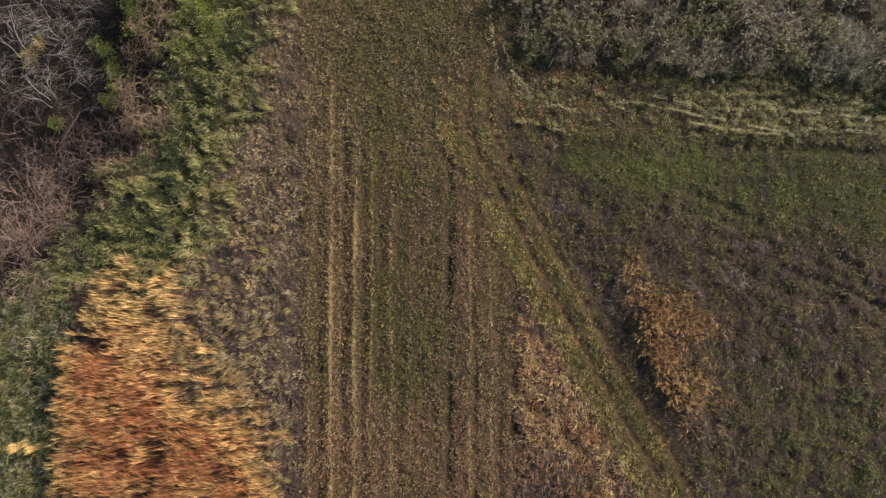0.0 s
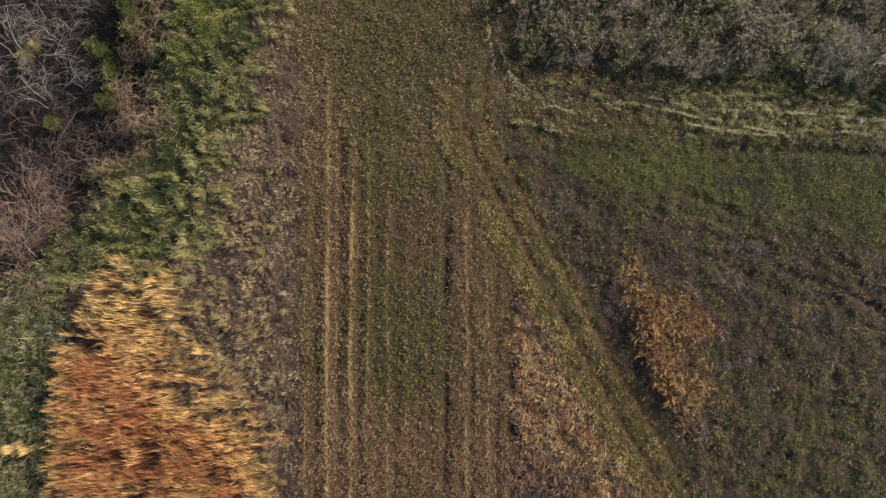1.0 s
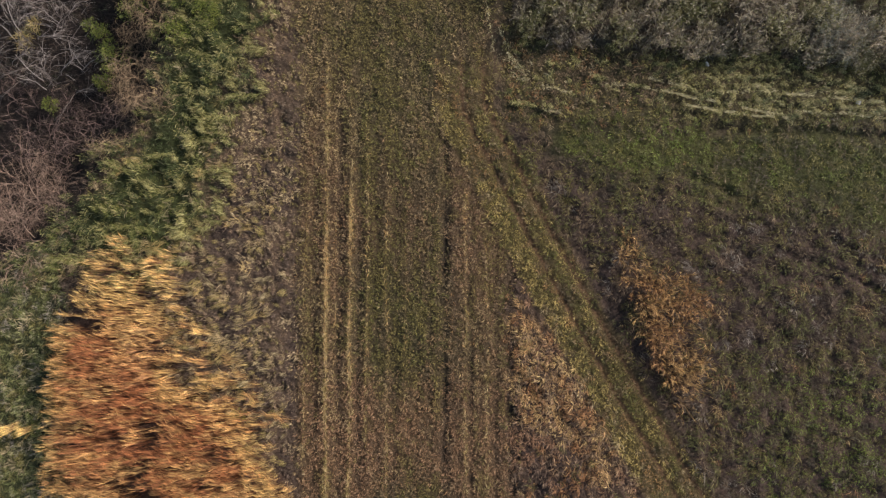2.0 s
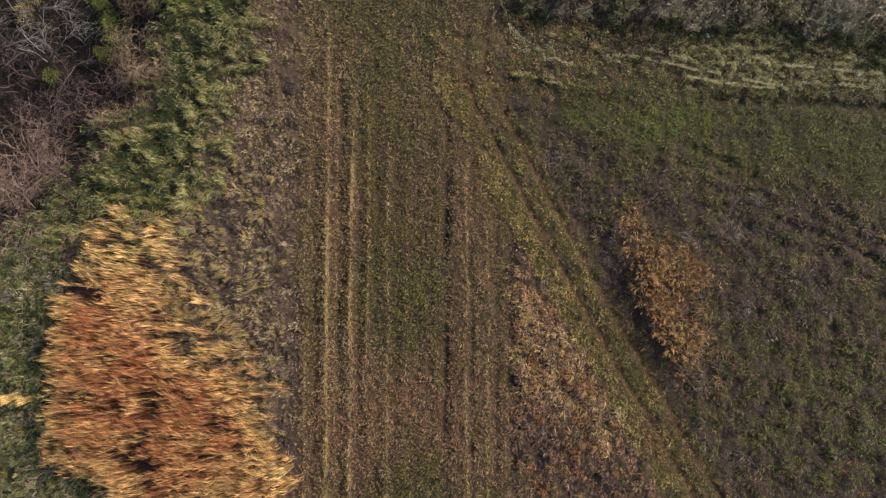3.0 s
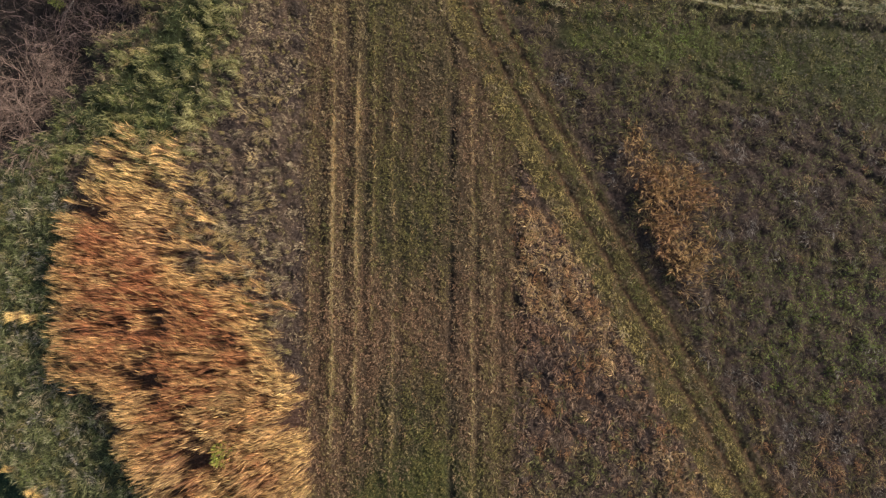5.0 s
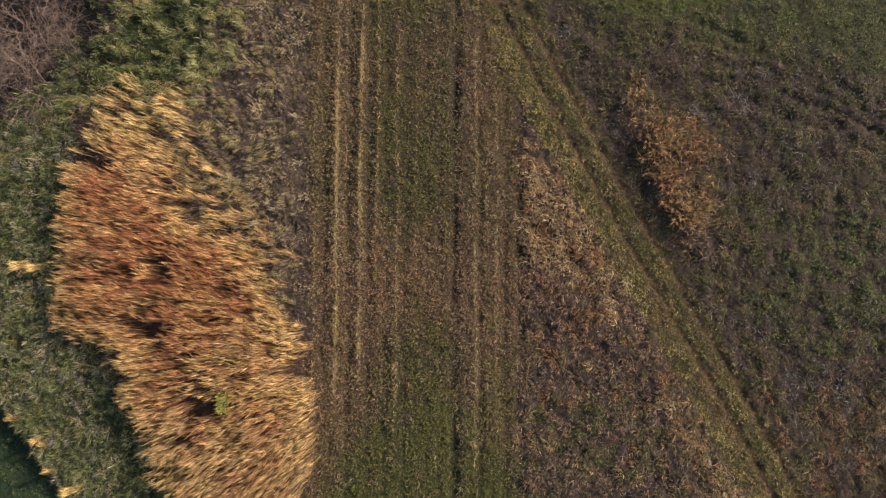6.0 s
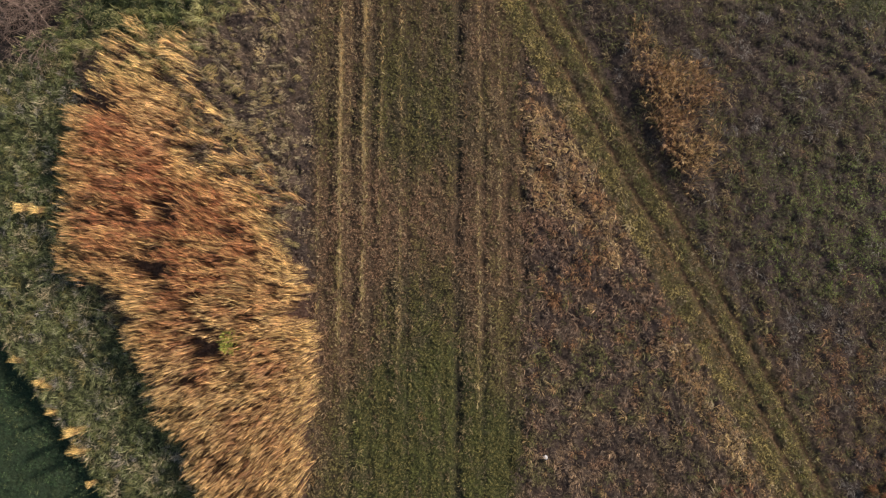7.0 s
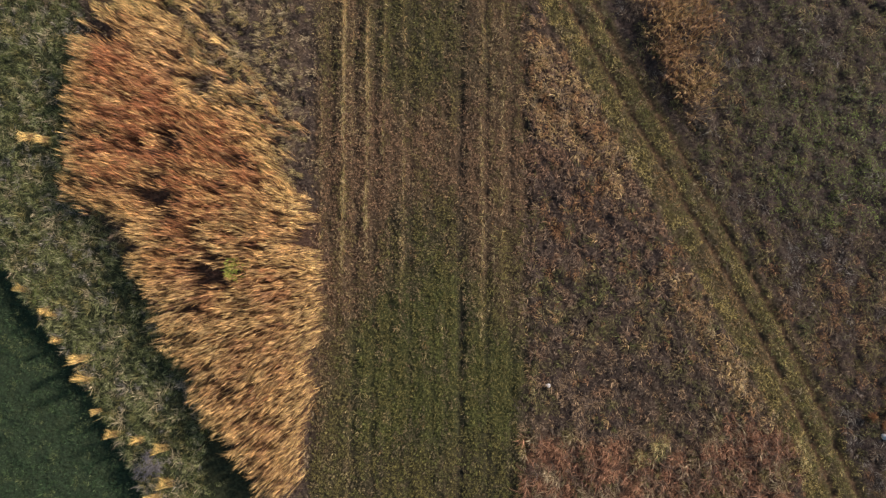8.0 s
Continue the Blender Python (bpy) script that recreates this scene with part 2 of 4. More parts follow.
def ground_material():
    m = bpy.data.materials.new("soil_and_litter")
    m.use_nodes = True
    n, link = m.node_tree.nodes, m.node_tree.links.new
    bsdf = n["Principled BSDF"]
    tint, geo = n.new("ShaderNodeAttribute"), n.new("ShaderNodeNewGeometry")
    tint.attribute_name = "tint"
    hsv, mul = n.new("ShaderNodeHueSaturation"), n.new("ShaderNodeMath")
    mul.operation = "MULTIPLY"
    spans = []
    for scale, lo, hi in ((6.0, 0.55, 1.45), (45.0, 0.5, 1.5)):
        tex, span = n.new("ShaderNodeTexNoise"), n.new("ShaderNodeMapRange")
        tex.inputs["Scale"].default_value, tex.inputs["Detail"].default_value = scale, 5
        link(geo.outputs["Position"], tex.inputs["Vector"])
        link(tex.outputs[0], span.inputs[0])
        span.inputs[1].default_value, span.inputs[2].default_value = 0.25, 0.75
        span.inputs[3].default_value, span.inputs[4].default_value = lo, hi
        spans.append(span)
    link(spans[0].outputs[0], mul.inputs[0])
    link(spans[1].outputs[0], mul.inputs[1])
    link(tint.outputs["Color"], hsv.inputs["Color"])
    link(mul.outputs[0], hsv.inputs["Value"])
    link(hsv.outputs[0], bsdf.inputs["Base Color"])
    bump = n.new("ShaderNodeBump")
    bump.inputs["Strength"].default_value, bump.inputs["Distance"].default_value = 0.9, 0.05
    link(spans[1].outputs[0], bump.inputs["Height"])
    clods, swell = n.new("ShaderNodeTexNoise"), n.new("ShaderNodeBump")
    clods.inputs["Scale"].default_value, clods.inputs["Detail"].default_value = 3.6, 2
    link(geo.outputs["Position"], clods.inputs["Vector"])
    link(clods.outputs[0], swell.inputs["Height"])
    swell.inputs["Strength"].default_value, swell.inputs["Distance"].default_value = 0.9, 0.22
    link(swell.outputs[0], bump.inputs["Normal"])
    link(bump.outputs[0], bsdf.inputs["Normal"])
    bsdf.inputs["Roughness"].default_value = 0.9
    bsdf.inputs["Specular IOR Level"].default_value = 0.15
    return m


GROUND = ground_material()
STUBBLE = plant_material("mown_stubble", 0.7, 0.08, 25, 0.35)
GRASS = plant_material("grass_blades", 0.55, 0.15, 20, 0.4)
TUSSOCK = plant_material("tussock_blades", 0.55, 0.15, 20, 0.35, True)
REED = plant_material("dry_reed", 0.5, 0.15, 18, 0.4)
WEED = plant_material("withered_weeds", 0.75, 0.1, 30, 0.35)
TWIG = plant_material("twig_bark", 0.75, 0.0, 40, 0.35, True)
LEAF = plant_material("small_leaves", 0.45, 0.25, 30, 0.4, True)


# ---- mesh helpers ----
def mesh_of(name, verts, counts, loops, tints, material):
    me = bpy.data.meshes.new(name)
    me.vertices.add(len(verts))
    me.vertices.foreach_set("co", np.ascontiguousarray(verts, np.float32).ravel())
    me.loops.add(len(loops))
    me.loops.foreach_set("vertex_index", np.ascontiguousarray(loops, np.int32))
    me.polygons.add(len(counts))
    me.polygons.foreach_set("loop_start", np.concatenate([[0], np.cumsum(counts)[:-1]]).astype(np.int32))
    me.update(calc_edges=True)
    layer = me.color_attributes.new("tint", "FLOAT_COLOR", "POINT")
    layer.data.foreach_set("color", np.concatenate([tints, np.ones((len(tints), 1))], 1).astype(np.float32).ravel())
    me.materials.append(material)
    me.validate()
    return me


class Growth:
    """Collects blades, leaves and stems into one mesh."""

    def __init__(self):
        self.verts, self.counts, self.loops, self.tints, self.size = [], [], [], [], 0

    def blades(self, base, turn, length, rise, droop, width, tint, segments=2):
        """Tapered blades from base, that leave at the angle rise over the ground and bend by droop to their tip."""
        n = len(base)
        if n == 0:
            return
        turn, length, rise, droop, width = (np.broadcast_to(v, (n,)).astype(float) for v in (turn, length, rise, droop, width))
        side = np.stack([-np.sin(turn), np.cos(turn), np.zeros(n)], 1)
        spine, at = [np.array(base, float)], np.array(base, float)
        for k in range(segments):
            a = rise - droop * (k + 0.5) / segments
            at = at + (length / segments)[:, None] * np.stack([np.cos(turn) * np.cos(a), np.sin(turn) * np.cos(a), np.sin(a)], 1)
            spine.append(at)
        pts = []
        for k in range(segments):
            u = k / segments
            w = (width * (0.55 + 0.9 * u if u < 0.5 else 1.45 - 0.9 * u))[:, None] * 0.5 * side
            pts += [spine[k] - w, spine[k] + w]
        pts.append(spine[-1])
        per = 2 * segments + 1
        v = np.stack(pts, 1).reshape(-1, 3)
        one, cnt = [], []
        for k in range(segments - 1):
            one += [2 * k, 2 * k + 1, 2 * k + 3, 2 * k + 2]
            cnt.append(4)
        one += [2 * segments - 2, 2 * segments - 1, 2 * segments]
        cnt.append(3)
        self.loops.append((np.arange(n)[:, None] * per + np.array(one)[None] + self.size).ravel())
        self.counts.append(np.tile(cnt, n))
        self.verts.append(v)
        self.tints.append(np.repeat(np.broadcast_to(tint, (n, 3)), per, 0))
        self.size += n * per

    def leaves(self, base, turn, length, rise, droop, width, tint):
        """Small pointed leaves, folded once across their middle."""
        n = len(base)
        if n == 0:
            return
        turn, length, rise, droop, width = (np.broadcast_to(v, (n,)).astype(float) for v in (turn, length, rise, droop, width))
        side = np.stack([-np.sin(turn), np.cos(turn), np.zeros(n)], 1) * (width / 2)[:, None]

        def along(a, part):
            return (length * part)[:, None] * np.stack([np.cos(turn) * np.cos(a), np.sin(turn) * np.cos(a), np.sin(a)], 1)

        mid = base + along(rise, 0.5)
        v = np.stack([base, mid - side, mid + side, mid + along(rise - droop, 0.5)], 1).reshape(-1, 3)
        self.loops.append((np.arange(n)[:, None] * 4 + np.array([0, 1, 2, 1, 3, 2])[None] + self.size).ravel())
        self.counts.append(np.full(n * 2, 3))
        self.verts.append(v)
        self.tints.append(np.repeat(np.broadcast_to(tint, (n, 3)), 4, 0))
        self.size += n * 4

    def tubes(self, a, b, ra, rb, tint, sides=4):
        """Tapered twigs from the places a to b."""
        n = len(a)
        if n == 0:
            return
        a, b = np.asarray(a, float), np.asarray(b, float)
        d = b - a
        d /= np.linalg.norm(d, axis=1, keepdims=True) + 1e-9
        u = np.cross(d, np.where(np.abs(d[:, 2:3]) > 0.9, [[1.0, 0, 0]], [[0, 0, 1.0]]))
        u /= np.linalg.norm(u, axis=1, keepdims=True) + 1e-9
        w = np.cross(d, u)
        pts = []
        for end, r in ((a, ra), (b, rb)):
            for k in range(sides):
                t = 2 * math.pi * k / sides
                pts.append(end + np.broadcast_to(r, (n,))[:, None] * (math.cos(t) * u + math.sin(t) * w))
        v = np.stack(pts, 1).reshape(-1, 3)
        one = []
        for k in range(sides):
            j = (k + 1) % sides
            one += [k, j, sides + j, sides + k]
        self.loops.append((np.arange(n)[:, None] * 2 * sides + np.array(one)[None] + self.size).ravel())
        self.counts.append(np.full(n * sides, 4))
        self.verts.append(v)
        self.tints.append(np.repeat(np.broadcast_to(tint, (n, 3)), 2 * sides, 0))
        self.size += n * 2 * sides

    def pipe(self, points, radii, tint, sides=5):
        """One bent, tapering stem through the points."""
        points = np.asarray(points, float)
        k = len(points)
        d = np.gradient(points, axis=0)
        d /= np.linalg.norm(d, axis=1, keepdims=True) + 1e-9
        u = np.cross(d, [0.3, 0.9, 0.1])
        u /= np.linalg.norm(u, axis=1, keepdims=True) + 1e-9
        w = np.cross(d, u)
        t = 2 * math.pi * np.arange(sides) / sides
        v = points[:, None] + np.asarray(radii)[:, None, None] * (np.cos(t)[None, :, None] * u[:, None] + np.sin(t)[None, :, None] * w[:, None])
        faces = [[i * sides + j, i * sides + (j + 1) % sides, (i + 1) * sides + (j + 1) % sides, (i + 1) * sides + j] for i in range(k - 1) for j in range(sides)]
        self.loops.append(np.array(faces).ravel() + self.size)
        self.counts.append(np.full(len(faces), 4))
        self.verts.append(v.reshape(-1, 3))
        self.tints.append(np.tile(np.asarray(tint, float)[None], (k * sides, 1)))
        self.size += k * sides

    def mesh(self, name, material):
        return mesh_of(name, np.concatenate(self.verts), np.concatenate(self.counts), np.concatenate(self.loops), np.concatenate(self.tints), material)


def blown(turn, amount=0.8):
    """Turns blades towards the west-south-west, where the wind has laid them."""
    return np.arctan2(np.sin(turn) - 0.3 * amount, np.cos(turn) - amount)


def scatter(per_m2, box=(WEST, EAST, SOUTH, NORTH)):
    x0, x1, y0, y1 = box
    n = int(per_m2 * (x1 - x0) * (y1 - y0))
    return rng.uniform(x0, x1, n), rng.uniform(y0, y1, n)


def places(gap, box):
    """Places about gap apart, uneven but evenly filling the box."""
    x0, x1, y0, y1 = box
    X, Y = np.meshgrid(np.arange(x0, x1, gap), np.arange(y0, y1, gap))
    X[1::2] += gap / 2
    n = X.size
    order = rng.permutation(n)
    return (X.ravel() + rng.uniform(-0.42, 0.42, n) * gap)[order], (Y.ravel() + rng.uniform(-0.42, 0.42, n) * gap)[order]


def clumps(x, y, z, each, spread):
    """Blade bases round each clump's middle, with the index of their clump."""
    idx = np.repeat(np.arange(len(x)), each)
    a, r = rng.uniform(0, 2 * math.pi, len(idx)), np.sqrt(rng.random(len(idx)))
    s = np.broadcast_to(spread, (len(x),))[idx]
    return np.stack([x[idx] + np.cos(a) * r * s, y[idx] + np.sin(a) * r * s, z[idx]], 1), idx, a


def stuff(name, growth, material, label, category):
    return tagged(new(name, growth.mesh(name, material)), label, category, kind="stuff")


# ---- ground ----
def axis(lo, hi, fine):
    far = np.array([2600.0, 1300, 650, 330, 170, 90, 50, 28, 16, 9, 5, 2.5, 1.0])
    return np.concatenate([lo - far, np.arange(lo, hi + fine / 2, fine), hi + far[::-1]])


def ground():
    gx, gy = axis(WEST - 2, EAST + 2, 0.18), axis(SOUTH - 2, NORTH + 2, 0.18)
    X, Y = np.meshgrid(gx, gy)
    x, y = X.ravel(), Y.ravel()
    p = plan(x, y)
    z = height(x, y, p)
    n = len(x)
    patch = noise2(x, y, 2.5, 51, 3)
    col = blend(n, (UMBER, 1), (DRY, step(patch, 0.4, 0.7) * (0.7 - 0.5 * p["field"])), ((0.065, 0.06, 0.024), 0.8 * p["strip"]), ((0.14, 0.085, 0.046), p["strip"] * brown_part(x, y, p) * 0.8),
                ((0.08, 0.088, 0.026), p["strip_green"] * p["strip"] * 0.7), ((0.125, 0.095, 0.04), p["track"]), ((0.19, 0.11, 0.06), ruts(p) * 0.9), ((0.05, 0.058, 0.02), p["band"]),
                # thicket soil near black: the shrubs' deep shade put into the ground colour
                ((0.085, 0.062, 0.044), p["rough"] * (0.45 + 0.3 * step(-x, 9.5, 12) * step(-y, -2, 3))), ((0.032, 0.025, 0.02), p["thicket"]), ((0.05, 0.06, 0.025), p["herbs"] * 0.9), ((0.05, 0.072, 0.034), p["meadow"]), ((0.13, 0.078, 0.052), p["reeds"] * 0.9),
                ((0.07, 0.08, 0.02), p["green_strip"] * 0.8), ((0.075, 0.065, 0.028), p["verge"] * 0.8), ((0.26, 0.18, 0.08), rows_at(x, y, STRAW_ROWS) * p["strip"] * 0.8), ((0.045, 0.036, 0.026), rows_at(x, y, FURROWS) * p["strip"] * 0.9),
                ((0.10, 0.09, 0.06), p["scrub"] * 0.6), ((0.06, 0.042, 0.032), np.maximum(p["wedge"], 0.7 * p["field"]) * 0.6), ((0.13, 0.065, 0.04), p["red"] * 0.7), ((0.11, 0.095, 0.045), step(np.maximum.reduce([x - EAST, WEST - x, y - NORTH, SOUTH - y]), 0, 14) * (0.8 + 0.2 * patch)))
    nx, ny = len(gx), len(gy)
    i = (np.arange(ny - 1)[:, None] * nx + np.arange(nx - 1)[None]).ravel()
    quads = np.stack([i, i + 1, i + nx + 1, i + nx], 1)
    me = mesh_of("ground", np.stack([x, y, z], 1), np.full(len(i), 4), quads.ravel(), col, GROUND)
    me.polygons.foreach_set("use_smooth", np.ones(len(i), bool))
    tagged(new("ground", me), "uneven field soil with dry litter, furrows and wheel ruts", "ground", kind="structure")


ground()


# ---- the mown strip and the wheel track ----
def mown_strip():
    g = Growth()
    x, y = places(0.17, (-11, 6, SOUTH, NORTH))
    p = plan(x, y)
    keep = rng.random(len(x)) < p["strip"] * (1 - 0.8 * rows_at(x, y, FURROWS)) * (0.72 + 0.5 * noise2(x * 5, y * 0.4, 1.8, 69))
    x, y = x[keep], y[keep]
    p = {k: v[keep] for k, v in p.items()}
    z = height(x, y, p)
    row, patch = rows_at(x, y, STRAW_ROWS, 1.0), noise2(x, y, 2.8, 61, 3)
    streak = noise2(x * 6, y * 0.3, 2.0, 63)
    brown = np.clip(brown_part(x, y, p) + (streak - 0.5) * 0.7, 0, 1)
    column = noise2(x * 0.9, y * 0.06, 1.1, 79)
    brown = np.clip(brown + (column - 0.5) * 0.8, 0, 1)
    green = 1 - brown
    dry = step(y, 2, 9) * (0.5 + 0.9 * step(column, 0.4, 0.65))
    vivid = p["strip_green"] * step(noise2(x, y, 1.3, 73, 2), 0.3, 0.62)
    row = row * (1 - 0.6 * vivid)
    col = choose(len(x), [OLIVE, GREEN, DRY, (0.36, 0.20, 0.105), (0.30, 0.21, 0.115), (0.50, 0.37, 0.16), UMBER, (0.40, 0.20, 0.07)],
                 [1.9 * green + 0.8, 1.1 * green + 1.5 * vivid + 0.2, 0.6 * brown + 0.2, 0.9 * brown + 2.0 * step(-y, 7, 12) * (1 - step(-y, 20, 25)) * (1 - step(x, -5.2, -3.4)) + 2.4 * np.exp(-((y + 12.5) / 3.4) ** 2) + 0.6 * np.exp(-((x + 6.6) / 1.3) ** 2 - ((y + 2.5) / 4.5) ** 2), 0.8 * brown + 0.2 + 0.9 * dry, 0.16 + 2.4 * row + 0.5 * dry + 0.75 * (1 - step(x, -6.5, -4.5)), 0.45 + 0.7 * step(streak, 0.5, 0.7), 0.03 + 1.0 * row * np.exp(-((y + 2.5) / 4) ** 2)], 0.45, (x * 1.6, y * 0.7))
    size = rng.uniform(0.35, 1.7, len(x)) * (0.75 + 0.5 * patch)
    base, idx, a = clumps(x, y, z - 0.01, 7, 0.07 * size)
    m = len(idx)
    away = np.hypot(base[:, 0] - x[idx], base[:, 1] - y[idx]) / (0.07 * size[idx])
    g.leaves(base, blown(a + rng.normal(0, 0.7, m), 0.4), rng.uniform(0.10, 0.22, m) * size[idx], np.clip(1.4 - 0.8 * away + rng.normal(0, 0.2, m), 0.2, 1.5), rng.uniform(0.1, 1.1, m), rng.uniform(0.014, 0.032, m), col[idx] * rng.uniform(0.9, 1.55, (m, 1)))
    stuff("mown_stubble", g, STUBBLE, "short olive and straw stubble on the mown strip", "stubble")


def straw_rows():
    g = Growth()
    x, y = scatter(300, (-9, 6, SOUTH, 15))
    keep = rng.random(len(x)) < 1.3 * rows_at(x, y, STRAW_ROWS, 0.7) ** 1.6
    x, y = x[keep], y[keep]
    base = np.stack([x, y, height(x, y) + rng.uniform(0.04, 0.13, len(x))], 1)
    n = len(x)
    warm = np.exp(-((y + 2.5) / 4.5) ** 2)
    col = choose(n, [(0.80, 0.62, 0.28), (0.72, 0.43, 0.15), DRY, (0.34, 0.28, 0.07)], [1.1, 0.5 + 1.4 * warm, 0.2, 0.9 * (1 - warm) + 0.2])
    g.blades(base, rng.normal(math.pi / 2, 0.7, n) + math.pi * rng.integers(0, 2, n), rng.uniform(0.12, 0.34, n), rng.uniform(-0.1, 0.6, n), rng.uniform(0, 0.8, n), rng.uniform(0.012, 0.03, n), col, 2)
    arcs = [[(3.0, 16.0), (3.1, 14.0), (3.5, 11.0), (4.8, 9.6), (8.3, 8.5)], [(3.9, 12.6), (4.5, 10.9), (6.2, 9.3)], [(12.7, 8.9), (15.0, 8.5), (21.5, 7.1)], [(15.3, 7.9), (18.0, 7.3), (21.5, 7.0)],
            [(6.6, 7.5), (9.0, 7.3)], [(19.5, 9.0), (22.5, 8.4), (29.0, 7.8)], [(22.0, 7.4), (29.0, 6.9)], [(5.2, 11.2), (6.4, 9.9), (8.0, 9.3)], [(9.5, 9.2), (12.0, 9.0)],
            [(3.7, 15.5), (3.9, 12.6), (4.6, 10.4), (6.4, 8.8)], [(13.0, 9.5), (18.0, 8.6), (24.0, 8.5)]]
    for arc, amount, broad in zip(arcs, (0.7, 0.5, 1.5, 1.6, 0.8, 1.2, 0.8, 0.5, 0.4, 0.35, 0.6), (0.08, 0.07, 0.035, 0.035, 0.05, 0.06, 0.05, 0.07, 0.06, 0.10, 0.06)):
        for (ax, ay), (bx, by) in zip(arc, arc[1:]):
            span, way = math.hypot(bx - ax, by - ay), math.atan2(by - ay, bx - ax)
            n = int(span * 80 * amount)
            t, off = rng.random(n), rng.normal(0, 1, n) * broad
            px, py = ax + (bx - ax) * t - math.sin(way) * off, ay + (by - ay) * t + math.cos(way) * off
            py = py + (noise2(px, py, 1.2, 77) - 0.5) * 0.25
            thin = rng.random(n) < step(noise2(px, py, 0.6, 71, 2), 0.34, 0.56)
            px, py = px[thin], py[thin]
            n = len(px)
            base = np.stack([px, py, height(px, py) + rng.uniform(0.05, 0.22, n)], 1)
            col = choose(n, [(0.80, 0.70, 0.40), (0.66, 0.54, 0.26), (0.34, 0.32, 0.09)], [1, 1, 0.5])
            g.blades(base, way + rng.normal(0, 0.4, n), rng.uniform(0.08, 0.2, n), rng.uniform(0.0, 0.8, n), rng.uniform(0, 0.8, n), rng.uniform(0.012, 0.028, n), col, 2)
    stuff("straw_windrow", g, STUBBLE, "pale loose straw lying in thin mown rows", "straw")


def track_grass():
    g = Growth()
    x, y = places(0.2, (-1, 29, SOUTH, 13))
    p = plan(x, y)
    keep = rng.random(len(x)) < p["track"] * (1 - 0.9 * ruts(p)) * (0.7 + 0.5 * noise2(x, y, 0.7, 75))
    x, y = x[keep], y[keep]
    p = {k: v[keep] for k, v in p.items()}
    side = step(-p["rut"], 1.6, 2.4)
    patch = noise2(x, y, 1.8, 65, 2)
    north = step(y, -3, 3)
    col = choose(len(x), [(0.20, 0.165, 0.042), (0.60, 0.46, 0.14), GREEN, STRAW, DRY, (0.42, 0.23, 0.09), UMBER],
                 [0.9, 0.7 + 2.2 * side * step(patch, 0.36, 0.58), 0.9 * (1 - side) + 0.25 + 0.5 * side * (1 - step(patch, 0.4, 0.6)), 0.15 + 0.5 * side * step(patch, 0.45, 0.65), 0.45 + 0.4 * north, 0.1 + 0.25 * side + 1.4 * np.exp(-((p["rut"] + 1.8) / 0.22) ** 2), 0.35], 0.25, (x, y))
    size = rng.uniform(0.4, 1.6, len(x))
    base, idx, a = clumps(x, y, height(x, y, p) - 0.01, 12, 0.11 * size)
    m = len(idx)
    away = np.hypot(base[:, 0] - x[idx], base[:, 1] - y[idx]) / (0.11 * size[idx])
    g.leaves(base, blown(a + rng.normal(0, 0.7, m), 0.5), rng.uniform(0.10, 0.24, m) * size[idx], np.clip(1.45 - 0.8 * away + rng.normal(0, 0.2, m), 0.2, 1.5), rng.uniform(0.1, 1.2, m), rng.uniform(0.012, 0.028, m), col[idx] * rng.uniform(0.8, 1.4, (m, 1)))
    stuff("track_grass", g, GRASS, "yellowish short grass between the wheel ruts", "grass")


# ---- rough vegetation ----
def weeds(name, mask, box, gap, each, tall, palette, weigh, label, category, width=(0.010, 0.022), rise=(0.5, 1.45), material=None, bright=1.0, grow=lambda x, y: np.ones(len(x)), threads=0.14, wind=0.8, calm=0.25):
    """Tufts of thin blades, gap apart, with a few broad pale stalks among them."""
    g = Growth()
    x, y = places(gap, box)
    p = plan(x, y)
    keep = rng.random(len(x)) < mask(p, x, y) * (0.62 + 0.8 * noise2(x, y, 0.7, 81))
    x, y = x[keep], y[keep]
    p = {k: v[keep] for k, v in p.items()}
    col = choose(len(x), palette, weigh(p, x, y), calm, (x, y))
    size = rng.uniform(0.4, 1.5, len(x)) * np.minimum(0.6 + 0.8 * noise2(x, y, 1.1, 83), 1.1) * grow(x, y)
    spread = gap * 0.46 * np.sqrt(size)
    base, idx, a = clumps(x, y, height(x, y, p) - 0.02, each, spread)
    m = len(idx)
    away = np.hypot(base[:, 0] - x[idx], base[:, 1] - y[idx]) / spread[idx]
    turn = blown(a + rng.normal(0, 0.8, m), wind)
    pale = rng.random(m) < threads
    shade = col[idx] * rng.uniform(0.75, 1.25, (m, 1)) * bright
    shade = np.where(pale[:, None], shade * 1.3 + np.array((0.06, 0.05, 0.035)), shade)
    g.leaves(base, turn, rng.uniform(*tall, m) * size[idx] * np.where(pale, 1.2, 1.0), np.clip(rise[1] - (rise[1] - rise[0]) * away + rng.normal(0, 0.22, m), 0.1, 1.5), rng.uniform(0.2, 1.6, m), rng.uniform(*width, m) * np.where(pale, 1.5, 1.0), shade)
    return stuff(name, g, material or WEED, label, category)


